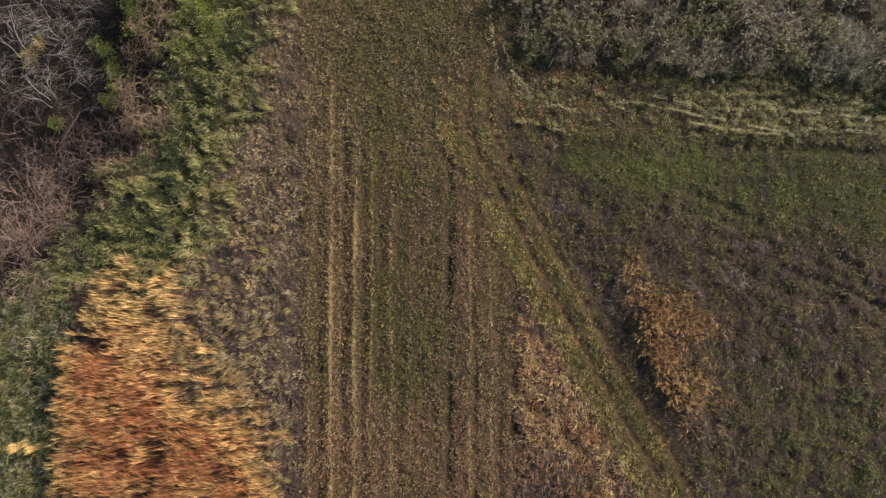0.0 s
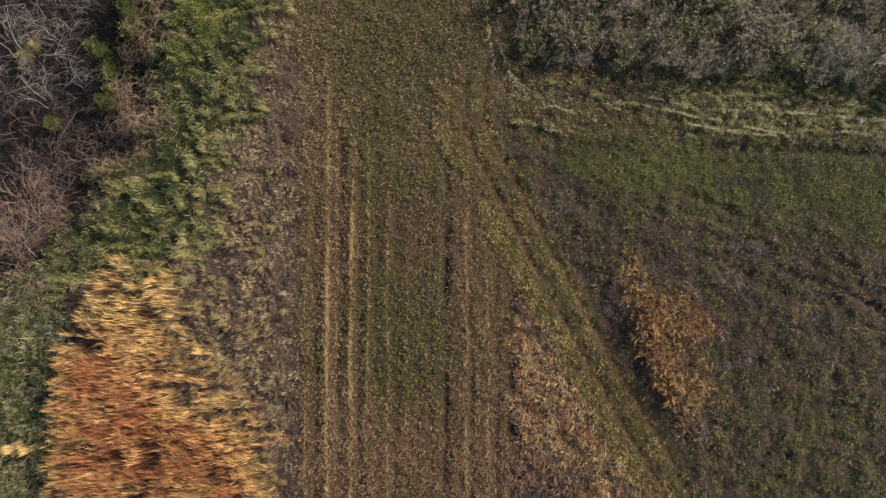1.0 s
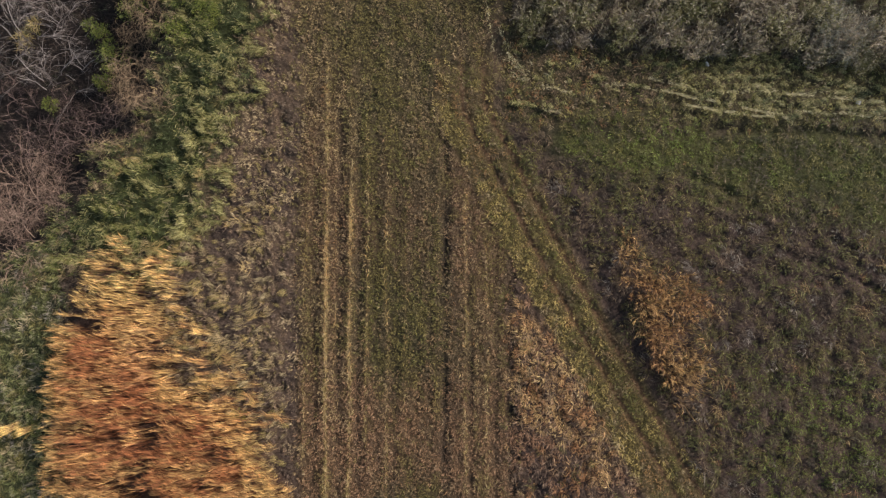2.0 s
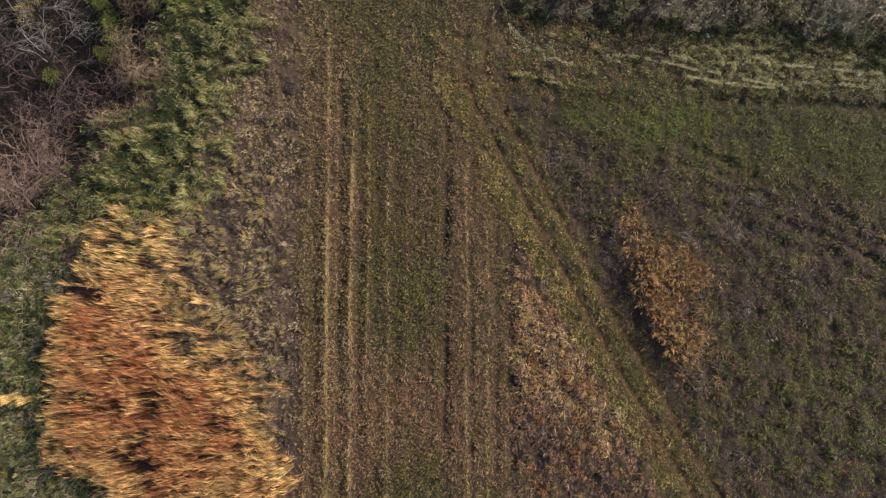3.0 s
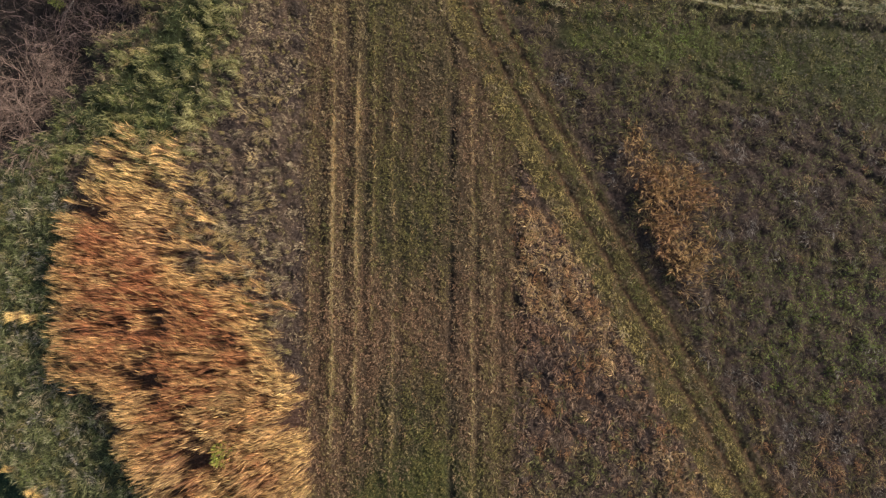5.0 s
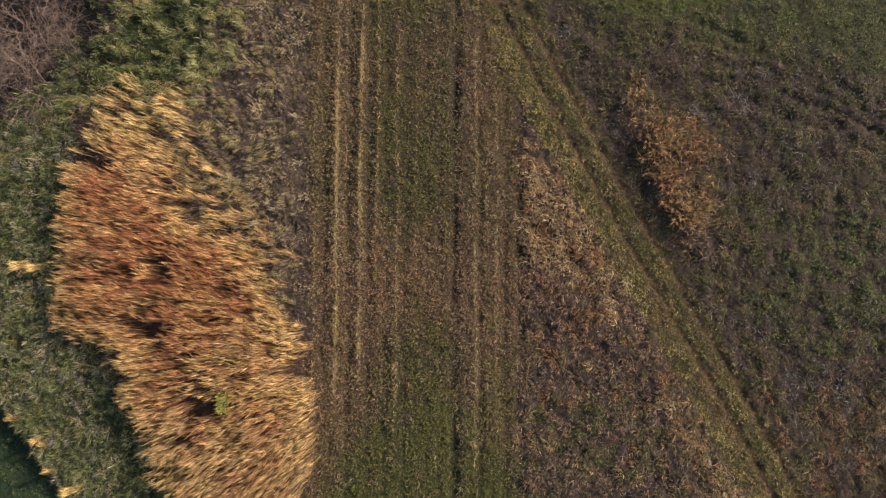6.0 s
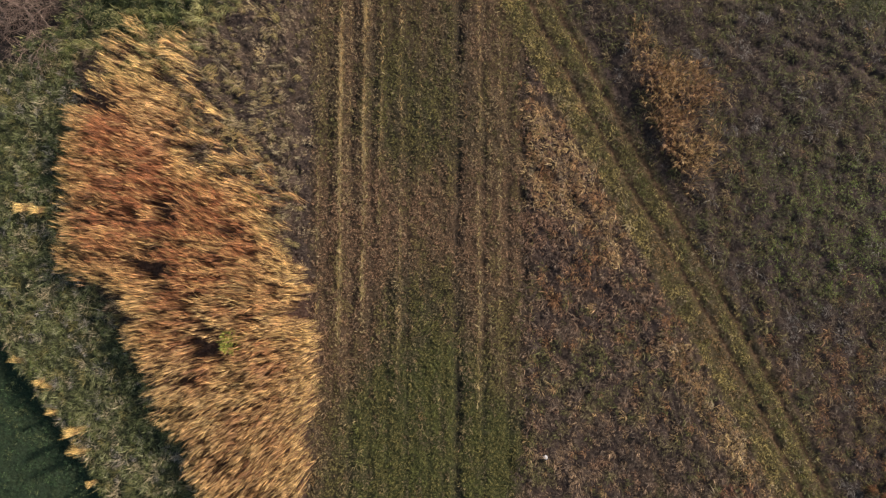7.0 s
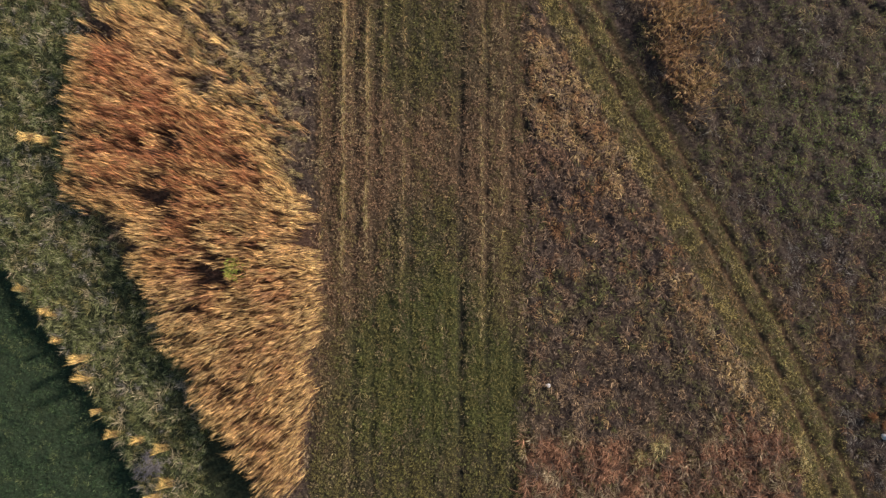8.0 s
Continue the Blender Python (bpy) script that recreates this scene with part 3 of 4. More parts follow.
def all_weeds():
    weeds("withered_weeds", lambda p, x, y: p["field"] * (1 - 0.6 * p["east_reeds"]) * (1 - 0.8 * p["east_green"]) * (1 - 0.8 * p["swath"]) * (1 - 0.5 * p["reed_shade"]), (5, 31, SOUTH, 9), 0.34, 25, (0.2, 0.5),
          [GREY, DRY, UMBER, OLIVE, GREEN, RUST, (0.50, 0.34, 0.14)],
          # extra umber along the east rut paints in the reeds' shadow
          lambda p, x, y: [(0.4 + 0.6 * step(noise2(x, y, 2.2, 89), 0.5, 0.7)) * (1 - 0.6 * step(y, -3, 2)), 0.6 + 1.6 * (1 - step(p["rut"], 1.5, 4.5)) * step(y, -9, -4), 1.7 + 3 * p["reed_shade"], 1.5 + 1.6 * step(y, -3, 2), 0.5 + 1.4 * step(y, -2, 3) + 2.6 * step(noise2(x, y, 1.8, 91, 2), 0.42, 0.6) * step(y, -17, -13) * step(x, 15, 19) + 0.8 * step(noise2(x, y, 1.5, 91, 2), 0.5, 0.65), 0.06 + 1.6 * step(-y, 14, 18) * step(noise2(x, y, 2.4, 93), 0.35, 0.6) + 2.6 * np.exp(-((x - 23) / 4) ** 2 - ((y + 22.5) / 2.6) ** 2) * step(noise2(x, y, 1.2, 93), 0.35, 0.6), 0.16 + 1.0 * np.exp(-((x - 24) / 4) ** 2 - ((y + 22.5) / 2.8) ** 2)],
          "grey-brown withered weeds covering the rough field", "weeds", (0.011, 0.023), bright=0.80, threads=0.18)
    weeds("leafy_weeds", lambda p, x, y: p["wedge"] * (1 - p["track"]) * (1 - 0.5 * p["red"]), (4, 24, SOUTH, 4), 0.29, 24, (0.16, 0.40), [(0.31, 0.17, 0.09), (0.25, 0.17, 0.11), (0.42, 0.27, 0.14), UMBER, (0.62, 0.39, 0.15), GREEN, RUST, (0.19, 0.155, 0.06)],
          lambda p, x, y: [1.0 - 0.75 * step(-y, 19, 23), 0.5 + 1.2 * np.exp(-((x - 9.5) / 4) ** 2 - ((y + 20.5) / 3) ** 2), 0.25 + 0.6 * p["tan"] + 0.7 * step(-y, 23, 27), 1.3 + 0.6 * step(-y, 22, 27), 0.15 + 1.3 * p["tan"], 0.3 * step(-y, 12, 22) + 0.1 + 0.9 * np.exp(-((x - 10) / 4) ** 2 - ((y + 21) / 3) ** 2), (0.6 + 0.5 * p["tan"]) * (1 - 0.8 * step(-y, 19, 23)), 1.3 * step(-y, 18, 23)],
          "brown withered weeds with curled tan leaves beside the track", "weeds", (0.011, 0.025), threads=0.16)
    weeds("golden_grass", lambda p, x, y: (0.6 + 0.4 * step(-y, 16, 20)) * p["tan"] * (1 - 0.3 * p["track"]), (4, 22, -31, -3), 0.30, 18, (0.2, 0.5), [(0.74, 0.52, 0.20), STRAW, (0.50, 0.31, 0.12), DRY, RUST, UMBER], lambda p, x, y: [1.2, 0.5, 1.0, 0.4, 0.7, 0.6],
          "golden dry grass along the edge of the track", "grass", (0.012, 0.026))
    weeds("red_weeds", lambda p, x, y: p["red"], (3, 23, SOUTH, -27), 0.34, 26, (0.3, 0.65), [(0.42, 0.20, 0.10), (0.29, 0.125, 0.065), UMBER, DRY, STRAW, OLIVE], lambda p, x, y: [1.3, 1.0, 0.6, 0.7, 0.45, 0.3],
          "reddish-brown withered weeds in a tall patch", "weeds", (0.013, 0.03))
    weeds("rough_grass", lambda p, x, y: p["rough"] * (1 - 0.7 * (1 - step(noise2(x, y, 0.8, 95), 0.34, 0.5)) * step(-x, 9.5, 12) * step(-y, -2, 3)), (WEST, -7, SOUTH, NORTH), 0.22, 16, (0.11, 0.27), [UMBER, DRY, OLIVE, (0.28, 0.20, 0.115), (0.44, 0.335, 0.175), (0.60, 0.44, 0.18)],
          lambda p, x, y: [0.7 + 1.3 * step(-y, -3, 3) + 1.4 * (1 - step(noise2(x, y, 0.6, 95), 0.3, 0.52)), 1.0, 0.35 + 0.8 * step(y, -4, 6), 0.8, 0.25 + 0.5 * step(y, 0, 5) + 1.4 * step(noise2(x, y, 0.6, 95), 0.52, 0.7) * step(-y, -6, 2) + 0.2 * step(y, -2, 2), 0.06 + 0.9 * step(-x, 9.5, 12) * step(-y, -4, 2) * step(noise2(x, y, 1.0, 97), 0.5, 0.68)],
          "matted brown and straw rough grass beside the reeds", "grass", (0.011, 0.024), (0.6, 1.4), wind=1.1, bright=1.15, grow=lambda x, y: 0.85 + 0.6 * step(-x, 9.5, 13) * step(-y, -8, 2))
    weeds("green_field_grass", lambda p, x, y: np.maximum(p["green_strip"], p["east_green"]) * (1 - p["track"]) * (1 - 0.75 * p["lane"]), (8, 31, -20, 9), 0.27, 20, (0.12, 0.32), [(0.16, 0.18, 0.028), (0.22, 0.29, 0.035), OLIVE, DRY, DEEP, UMBER, (0.27, 0.235, 0.05)],
          lambda p, x, y: [1.5, 0.4 + 0.6 * step(noise2(x, y, 2.2, 99), 0.5, 0.7) + 7.0 * np.exp(-((x - 14.3) / 2.0) ** 2 - ((y - 5.2) / 1.0) ** 2) + 1.8 * p["east_green"] * step(noise2(x, y, 0.8, 99), 0.45, 0.6), 0.9, 0.3, 0.6, 0.4 + 2.2 * np.exp(-((x - 20.6) / 2) ** 2 - ((y - 4.3) / 1.0) ** 2) + 0.7 * (1 - step(noise2(x, y, 1.6, 85), 0.35, 0.5)), 0.8 * step(y, -2, 2)], "short green grass patches in the rough field", "grass", (0.011, 0.024), threads=0.05, bright=0.9, material=GRASS)
    weeds("verge_grass", lambda p, x, y: p["verge"] * (1 - 0.8 * p["green_strip"]), (3, 31, 5, NORTH), 0.25, 17, (0.1, 0.28), [OLIVE, DRY, (0.19, 0.21, 0.04), (0.34, 0.30, 0.07), RUST, STRAW],
          lambda p, x, y: [1.1, 1.9 * (1 - step(x, 12, 18)) + 0.3, 0.25 + 0.7 * step(x, 13, 20), 0.9, 0.7 * (1 - step(x, 9, 15)), 0.25 + 0.6 * (1 - step(x, 4.6, 6.5)) * step(y, 9, 11)], "olive and brown grass on the mown verge", "grass", (0.011, 0.024), threads=0.08, material=GRASS)
    weeds("meadow_grass", lambda p, x, y: p["meadow"], (WEST, -15, SOUTH, -16), 0.25, 15, (0.08, 0.2), [DEEP, (0.045, 0.085, 0.03), (0.075, 0.12, 0.04), (0.13, 0.15, 0.05)], lambda p, x, y: [0.7, 1.0, 0.7, 0.2 + 0.9 * step(noise2(x, y, 0.9, 87, 2), 0.5, 0.65)],
          "dark green meadow grass below the bank", "grass", (0.010, 0.022), threads=0.04, bright=1.4, material=GRASS)
    weeds("bank_herbs", lambda p, x, y: p["herbs"], (WEST, -15, SOUTH, 2), 0.32, 24, (0.18, 0.5), [(0.12, 0.14, 0.04), DEEP, OLIVE, GREY, STRAW, (0.22, 0.23, 0.08)], lambda p, x, y: [1.0, 0.7, 0.8, 0.5, 0.7, 0.9],
          "tangled grey-green herbs and grass on the bank", "herbs", (0.011, 0.024), (0.5, 1.4), bright=1.2, material=GRASS)
    weeds("band_grass", lambda p, x, y: p["band"], (WEST, -8, -6, NORTH), 0.34, 18, (0.15, 0.4), [(0.09, 0.12, 0.04), DEEP, OLIVE, LUSH, STRAW], lambda p, x, y: [0.8, 1.8, 0.4, 0.3, 0.25],
          "green undergrass between the tussocks", "grass", (0.011, 0.024), material=GRASS)
    # litter palette kept very dark, shade under the shrubs painted in
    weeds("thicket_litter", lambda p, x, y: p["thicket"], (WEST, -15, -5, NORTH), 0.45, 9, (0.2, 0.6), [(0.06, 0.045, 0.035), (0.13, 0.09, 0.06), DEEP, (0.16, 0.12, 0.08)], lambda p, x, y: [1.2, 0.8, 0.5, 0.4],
          "leaf litter and dead stems under the shrubs, coloured dark for the shade there", "litter", (0.013, 0.03), threads=0.04)
    weeds("scrub_weeds", lambda p, x, y: p["scrub"], (2, 31, 9, NORTH), 0.42, 24, (0.3, 0.75), [GREY, (0.17, 0.14, 0.11), UMBER, OLIVE, GREEN, STRAW, (0.14, 0.14, 0.08)],
          lambda p, x, y: [0.8, 0.8, 1.0, 0.8, 0.3 + 0.5 * step(x, 15, 22), 0.25, 0.7], "tall grey-brown dead weeds with green undergrowth", "weeds", (0.012, 0.026), (0.8, 1.5), threads=0.22)


# ---- reeds ----
def reeds(stem, leaf, x, y, z, tall, lean, tone, size=1.0, slant=0.22, thin=1.0):
    """Reed stalks with leaves and plumes that all flag to one side; slant: how far they lean, in radians."""
    n = len(x)
    turn = lean + rng.normal(0, 0.12, n)
    tilt = math.pi / 2 - np.abs(rng.normal(slant, 0.09, n))
    base = np.stack([x, y, z], 1)
    stem.blades(base, turn, tall, tilt, 0.3, 0.02, tone * 0.85, 2)

    def up(u):
        a = tilt - 0.15 * u
        return base + (tall * u)[:, None] * np.stack([np.cos(turn) * np.cos(a), np.sin(turn) * np.cos(a), np.sin(a)], 1)

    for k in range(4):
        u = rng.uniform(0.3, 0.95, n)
        # lower leaves sink to dark rust: shade between tufts put into their colour
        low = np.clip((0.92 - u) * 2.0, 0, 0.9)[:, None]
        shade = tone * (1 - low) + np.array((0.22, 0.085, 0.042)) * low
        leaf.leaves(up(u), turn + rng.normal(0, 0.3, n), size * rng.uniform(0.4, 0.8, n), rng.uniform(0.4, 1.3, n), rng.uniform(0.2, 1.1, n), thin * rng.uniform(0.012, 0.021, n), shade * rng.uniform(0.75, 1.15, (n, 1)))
    # pale gold plumes, lightened further in colour to read as sunlit tips
    for k in range(3):
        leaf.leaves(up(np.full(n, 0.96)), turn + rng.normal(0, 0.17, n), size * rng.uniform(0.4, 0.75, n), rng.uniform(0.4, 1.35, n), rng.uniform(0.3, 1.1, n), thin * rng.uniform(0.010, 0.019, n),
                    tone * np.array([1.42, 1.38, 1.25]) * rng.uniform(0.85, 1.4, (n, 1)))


def reed_tone(n, gold, rust):
    return blend(n, ((0.66, 0.43, 0.165), 1), ((0.40, 0.165, 0.07), rust), ((0.70, 0.51, 0.21), gold)) * rng.uniform(0.8, 1.2, (n, 1))


def reed_bed():
    g = Growth()
    x, y = places(0.36, (-27, -7, SOUTH, 1))
    p = plan(x, y)
    holes = np.zeros(len(x))
    for hx, hy, r in ((-14.5, -20.2, 0.8), (-13.1, -20.0, 0.75), (-15.9, -22.0, 0.7), (-17.3, -14.4, 0.7), (-17.0, -16.4, 1.1), (-18.6, -19.0, 0.5), (-21.6, -5.4, 0.5), (-11.4, -23.6, 0.4), (-15.0, -17.8, 0.6), (-16.2, -11.4, 0.5), (-16.6, -13.0, 0.5), (-12.6, -13.6, 0.5), (-13.6, -15.4, 0.4)):
        holes = np.maximum(holes, np.exp(-(((x - hx) ** 2 + (y - hy) ** 2) / (1.35 * r) ** 2) ** 2))
    deep = inside(x, y, REED_BED)
    clump = noise2(x, y, 1.0, 101, 2)
    thin = 1 - 0.72 * step(y, -7.5, -2.5)
    keep = rng.random(len(x)) < np.maximum(p["reeds"] * thin, 0.34 * step(deep, -3.0, -0.5) * step(x, -18, -16) * step(y, -15, -11)) * (0.55 + 0.8 * step(clump, 0.3, 0.5)) * (1 - 0.86 * holes)
    x, y, clump, deep = x[keep], y[keep], clump[keep], deep[keep]
    n = len(x)
    tall = (0.9 + (0.5 - 0.15 * step(-y, 18, 26)) * step(deep, -0.2, 2.6)) * (0.8 + 0.4 * clump) * rng.uniform(0.75, 1.25, n)
    lean = math.pi - 0.35 + 0.95 * step(-y, 13, 27) + 0.5 * (noise2(x, y, 2.2, 103) - 0.5) + rng.normal(0, 0.12, n)
    rust = (0.55 + 0.2 * step(-y, 18, 24) + 0.45 * step(y, -19, -14) * step(-x, 12, 15) + 0.8 * step(noise2(x, y, 1.6, 107, 3), 0.36, 0.58)) * rng.uniform(0.15, 1, n) * (0.6 + 0.6 * np.exp(-((y + 11) / 6) ** 2)) * (1 - 0.7 * step(y, -6.5, -3.5)) * (0.45 + 0.55 * step(deep, 0.2, 2.0))
    tone = reed_tone(n, step(noise2(x, y, 2.0, 105), 0.4, 0.7) * rng.random(n) * 0.7, rust)
    pale = (np.maximum(0.95 * step(y, -7.0, -3.5), 0.6 * (1 - step(deep, 0.0, 1.3))) * rng.random(n))[:, None]
    tone = tone * (1 - pale) + np.array((0.70, 0.50, 0.185)) * rng.uniform(0.75, 1.15, (n, 1)) * pale
    idx = np.repeat(np.arange(n), 7)
    m = len(idx)
    bx, by = x[idx] + rng.normal(0, 0.16, m), y[idx] + rng.normal(0, 0.11, m)
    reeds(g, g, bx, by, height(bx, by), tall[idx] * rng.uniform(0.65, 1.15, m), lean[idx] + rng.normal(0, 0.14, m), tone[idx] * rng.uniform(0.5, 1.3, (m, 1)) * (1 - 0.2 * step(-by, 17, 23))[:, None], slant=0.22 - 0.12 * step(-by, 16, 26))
    stuff("reed_bed", g, REED, "tall golden-brown dry reeds leaning over in a dense bed", "reeds")
    g = Growth()
    x, y = places(0.36, (10, 19, -11, 1))
    p = plan(x, y)
    keep = rng.random(len(x)) < p["east_reeds"] * (0.3 + 0.55 * step(-y, 1.5, 5)) * (0.35 + step(noise2(x, y, 0.9, 109), 0.35, 0.6))
    x, y = x[keep], y[keep]
    n = len(x)
    tall = rng.uniform(0.7, 1.2, n) * (0.6 + 0.7 * noise2(x, y, 0.9, 113)) * (0.6 + 0.4 * step(-y, 1.5, 5))
    tone = reed_tone(n, 0.2, 0.15 + 0.55 * step(noise2(x, y, 1.2, 111), 0.3, 0.6)) * np.array([0.82, 0.82, 0.80])
    idx = np.repeat(np.arange(n), 9)
    m = len(idx)
    bx, by = x[idx] + rng.normal(0, 0.12, m), y[idx] + rng.normal(0, 0.12, m)
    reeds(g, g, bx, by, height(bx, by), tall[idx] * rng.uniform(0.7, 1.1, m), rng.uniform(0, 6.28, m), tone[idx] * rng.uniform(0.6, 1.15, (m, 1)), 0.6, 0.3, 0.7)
    stuff("reed_patch", g, REED, "small patch of orange-brown dry reeds among weeds", "reeds")


# ---- things that stand singly ----
def spot(x, y):
    return float(height(np.array([float(x)]), np.array([float(y)]))[0])


def part(name, growth, material, parent, label="", kind=""):
    ob = new(name, growth.mesh(name, material))
    ob.parent = parent
    return tagged(ob, label, kind=kind)


class Kind:
    """A few built variants of one kind of thing; each further one is a copy."""

    def __init__(self, variants):
        self.variants, self.fresh = variants, set(range(len(variants)))

    def put(self, x, y, size=1.0, sink=0.03, which=None, stretch=False):
        k = int(rng.integers(len(self.variants))) if which is None else which
        m = Matrix.LocRotScale((x, y, spot(x, y) - sink), Euler((0, 0, rng.normal(0, 0.35))), Vector((size * (rng.uniform(0.8, 1.5) if stretch else 1), size * (rng.uniform(0.6, 1.0) if stretch else 1), size * rng.uniform(0.85, 1.15))))
        if k in self.fresh:
            self.fresh.discard(k)
            self.variants[k].matrix_basis = m
            return self.variants[k]
        ob = copy_thing(self.variants[k], Matrix())
        ob.matrix_basis = m
        return ob

    def tidy(self):
        for k in self.fresh:
            for o in (*self.variants[k].children_recursive, self.variants[k]):
                bpy.data.objects.remove(o)


def ring(n, radius):
    a, r = rng.uniform(0, 2 * math.pi, n), radius * np.sqrt(rng.random(n))
    return np.stack([np.cos(a) * r, np.sin(a) * r, np.zeros(n)], 1), a


def tussock(green, dry, green_blades=90, dry_blades=60, radius=0.36, tall=(0.16, 0.36), lean=0.7, name="grass_tussock", label="", category="tussock", group=""):
    """A tussock of arching blades with dry ones among them, blown to the west."""
    ob = tagged(new(name), label, category, group)
    humps = rng.normal(0, 0.75, (7, 2)) * radius
    rise_of = rng.uniform(0.3, 1.2, 7) * radius * 0.9
    dry_of = rng.dirichlet([1.0] * 7)
    for piece, n, tone in (("foliage", green_blades, green), ("dry_foliage", dry_blades, dry)):
        g = Growth()
        base, a = ring(n, radius * 0.6)
        r = np.hypot(base[:, 0], base[:, 1]) / (radius * 0.6)
        hump = rng.integers(0, 7, n) if piece == "foliage" else rng.choice(7, n, p=dry_of)
        base[:, 2] = rise_of[hump] * (1 - r ** 2) * 0.95
        base[:, :2] += humps[hump]
        turn = blown(a + rng.normal(0, 1.1, n), lean)
        col = choose(n, tone, [1.0] * len(tone), 0.3) * rng.uniform(0.7, 1.25, (n, 1))
        g.leaves(base, turn, rng.uniform(*tall, n) * rng.uniform(0.6, 1, n) * (1.4 if piece == "dry_foliage" and lean > 1 else 1), np.clip((1.15 if lean > 1 else 1.45) - 0.8 * r + rng.normal(0, 0.25, n), 0.1, 1.5), rng.uniform(0.4, 1.6, n), rng.uniform(0.010, 0.022, n), col)
        part(piece, g, TUSSOCK, ob, "pale dry blades" if piece == "dry_foliage" else "", "stuff")
    return ob


def reed_clump(count=26, tall=(0.9, 1.4), gold=0.15, rust=0.0, label="", group=""):
    ob = tagged(new("reed_clump"), label, "reeds", group)
    stem, leaf = Growth(), Growth()
    base, a = ring(count, 0.32)
    tone = reed_tone(count, gold, rust) * (np.array([1.05, 1.12, 1.0]) if rust == 0 else 0.42)
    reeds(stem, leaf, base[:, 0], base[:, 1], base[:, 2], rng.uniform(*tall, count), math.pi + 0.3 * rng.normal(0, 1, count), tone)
    part("stem_bundle", stem, REED, ob, kind="stuff")
    part("foliage", leaf, REED, ob, "golden plumes and leaf blades", "stuff")
    return ob


def weed_clump(tones, leafs, label, group, tall=(0.7, 1.3), stems=32):
    """A clump of dead upright stalks with thin withered leaves and pale heads."""
    ob = tagged(new("dead_weed_clump"), label, "weeds", group)
    base, a = ring(stems, 0.36)
    turn, length, rise = a + rng.normal(0, 0.6, stems), rng.uniform(*tall, stems), rng.uniform(1.05, 1.5, stems)
    tip = base + length[:, None] * np.stack([np.cos(turn) * np.cos(rise), np.sin(turn) * np.cos(rise), np.sin(rise)], 1)
    stalk, leaf, head = Growth(), Growth(), Growth()
    stalk.tubes(base, tip, 0.010, 0.005, choose(stems, tones, [1.0] * len(tones)), 3)
    k = np.repeat(np.arange(stems), 8)
    u = rng.uniform(0.2, 1.0, len(k))[:, None]
    leaf.leaves(base[k] * (1 - u) + tip[k] * u, rng.uniform(0, 6.28, len(k)), rng.uniform(0.15, 0.42, len(k)), rng.uniform(0.3, 1.45, len(k)), rng.uniform(0.2, 1.3, len(k)), rng.uniform(0.018, 0.038, len(k)),
                choose(len(k), leafs, [1.0] * len(leafs)) * rng.uniform(0.7, 1.3, (len(k), 1)))
    k = np.repeat(np.arange(0, stems, 2), 5)
    head.leaves(tip[k], rng.uniform(0, 6.28, len(k)), rng.uniform(0.08, 0.2, len(k)), rng.uniform(0.2, 1.5, len(k)), rng.uniform(0.2, 1.2, len(k)), rng.uniform(0.016, 0.035, len(k)), choose(len(k), [(0.58, 0.51, 0.34), (0.46, 0.38, 0.24), (0.36, 0.33, 0.16)], [1, 1, 0.8]))
    part("stalk_mass", stalk, TWIG, ob, kind="stuff")
    part("foliage", leaf, LEAF, ob, kind="stuff")
    part("seed_head_mass", head, LEAF, ob, "pale dry seed heads", "stuff")
    return ob


def bare_shrub(radius, tall, tones, label, stems=10, droop=0.5, thick=0.02, name="bare_shrub", density=1.0):
    """Arching stems that fork into ever finer twigs."""
    ob = tagged(new(name), label, "shrub", "leafless shrubs in the thicket")
    at, a = ring(stems, radius * 0.75)
    a = a + rng.normal(0, 1.6, stems)
    rise = rng.uniform(0.5, 1.35, stems)
    way = np.stack([np.cos(a) * np.cos(rise), np.sin(a) * np.cos(rise), np.sin(rise)], 1)
    reach = np.hypot(radius, tall) * 0.62
    twigs = Growth()
    for level, (fork, pieces, share, r) in enumerate(((1, 5, 0.95, thick), (1.3 * density, 4, 0.75, max(thick * 0.45, 0.010)), (1.0 * density, 4, 0.5, max(thick * 0.3, 0.008)), (0.8 * density, 3, 0.34, 0.006))):
        if level:
            pick = rng.integers(0, len(nodes), int(len(nodes) * fork / (1.0 if level == 1 else 1.6)))
            at, way = nodes[pick], ways[pick] + rng.normal(0, 0.5, (len(pick), 3)) * [1, 1, 0.55]
        n = len(at)
        if n == 0:
            break
        nodes, ways = ([at.copy()], [way.copy()]) if level == 0 else ([], [])
        length = reach * share * rng.uniform(0.6, 1.25, n)
        tone = choose(n, tones, [1.0] * len(tones)) * rng.uniform(0.8, 1.2, (n, 1))
        for k in range(pieces):
            way = way + rng.normal(0, 0.2, (n, 3)) - np.array([0, 0, droop / pieces])
            way /= np.linalg.norm(way, axis=1, keepdims=True)
            end = at + way * (length / pieces)[:, None]
            end[:, 2] = np.maximum(end[:, 2], 0.03)
            if level:
                twigs.tubes(at, end, r * (1 - 0.6 * k / pieces), r * (1 - 0.6 * (k + 1) / pieces), tone, 3)
            nodes.append(end)
            ways.append(way.copy())
            at = end
        if level == 0:
            for k in range(n):
                g = Growth()
                g.pipe([row[k] for row in nodes], r * np.linspace(1, 0.4, pieces + 1), tone[k])
                part("stem", g, TWIG, ob)
        nodes, ways = np.concatenate(nodes[level == 0:]), np.concatenate(ways[level == 0:])
    part("twig_crown", twigs, TWIG, ob, kind="stuff")
    return ob


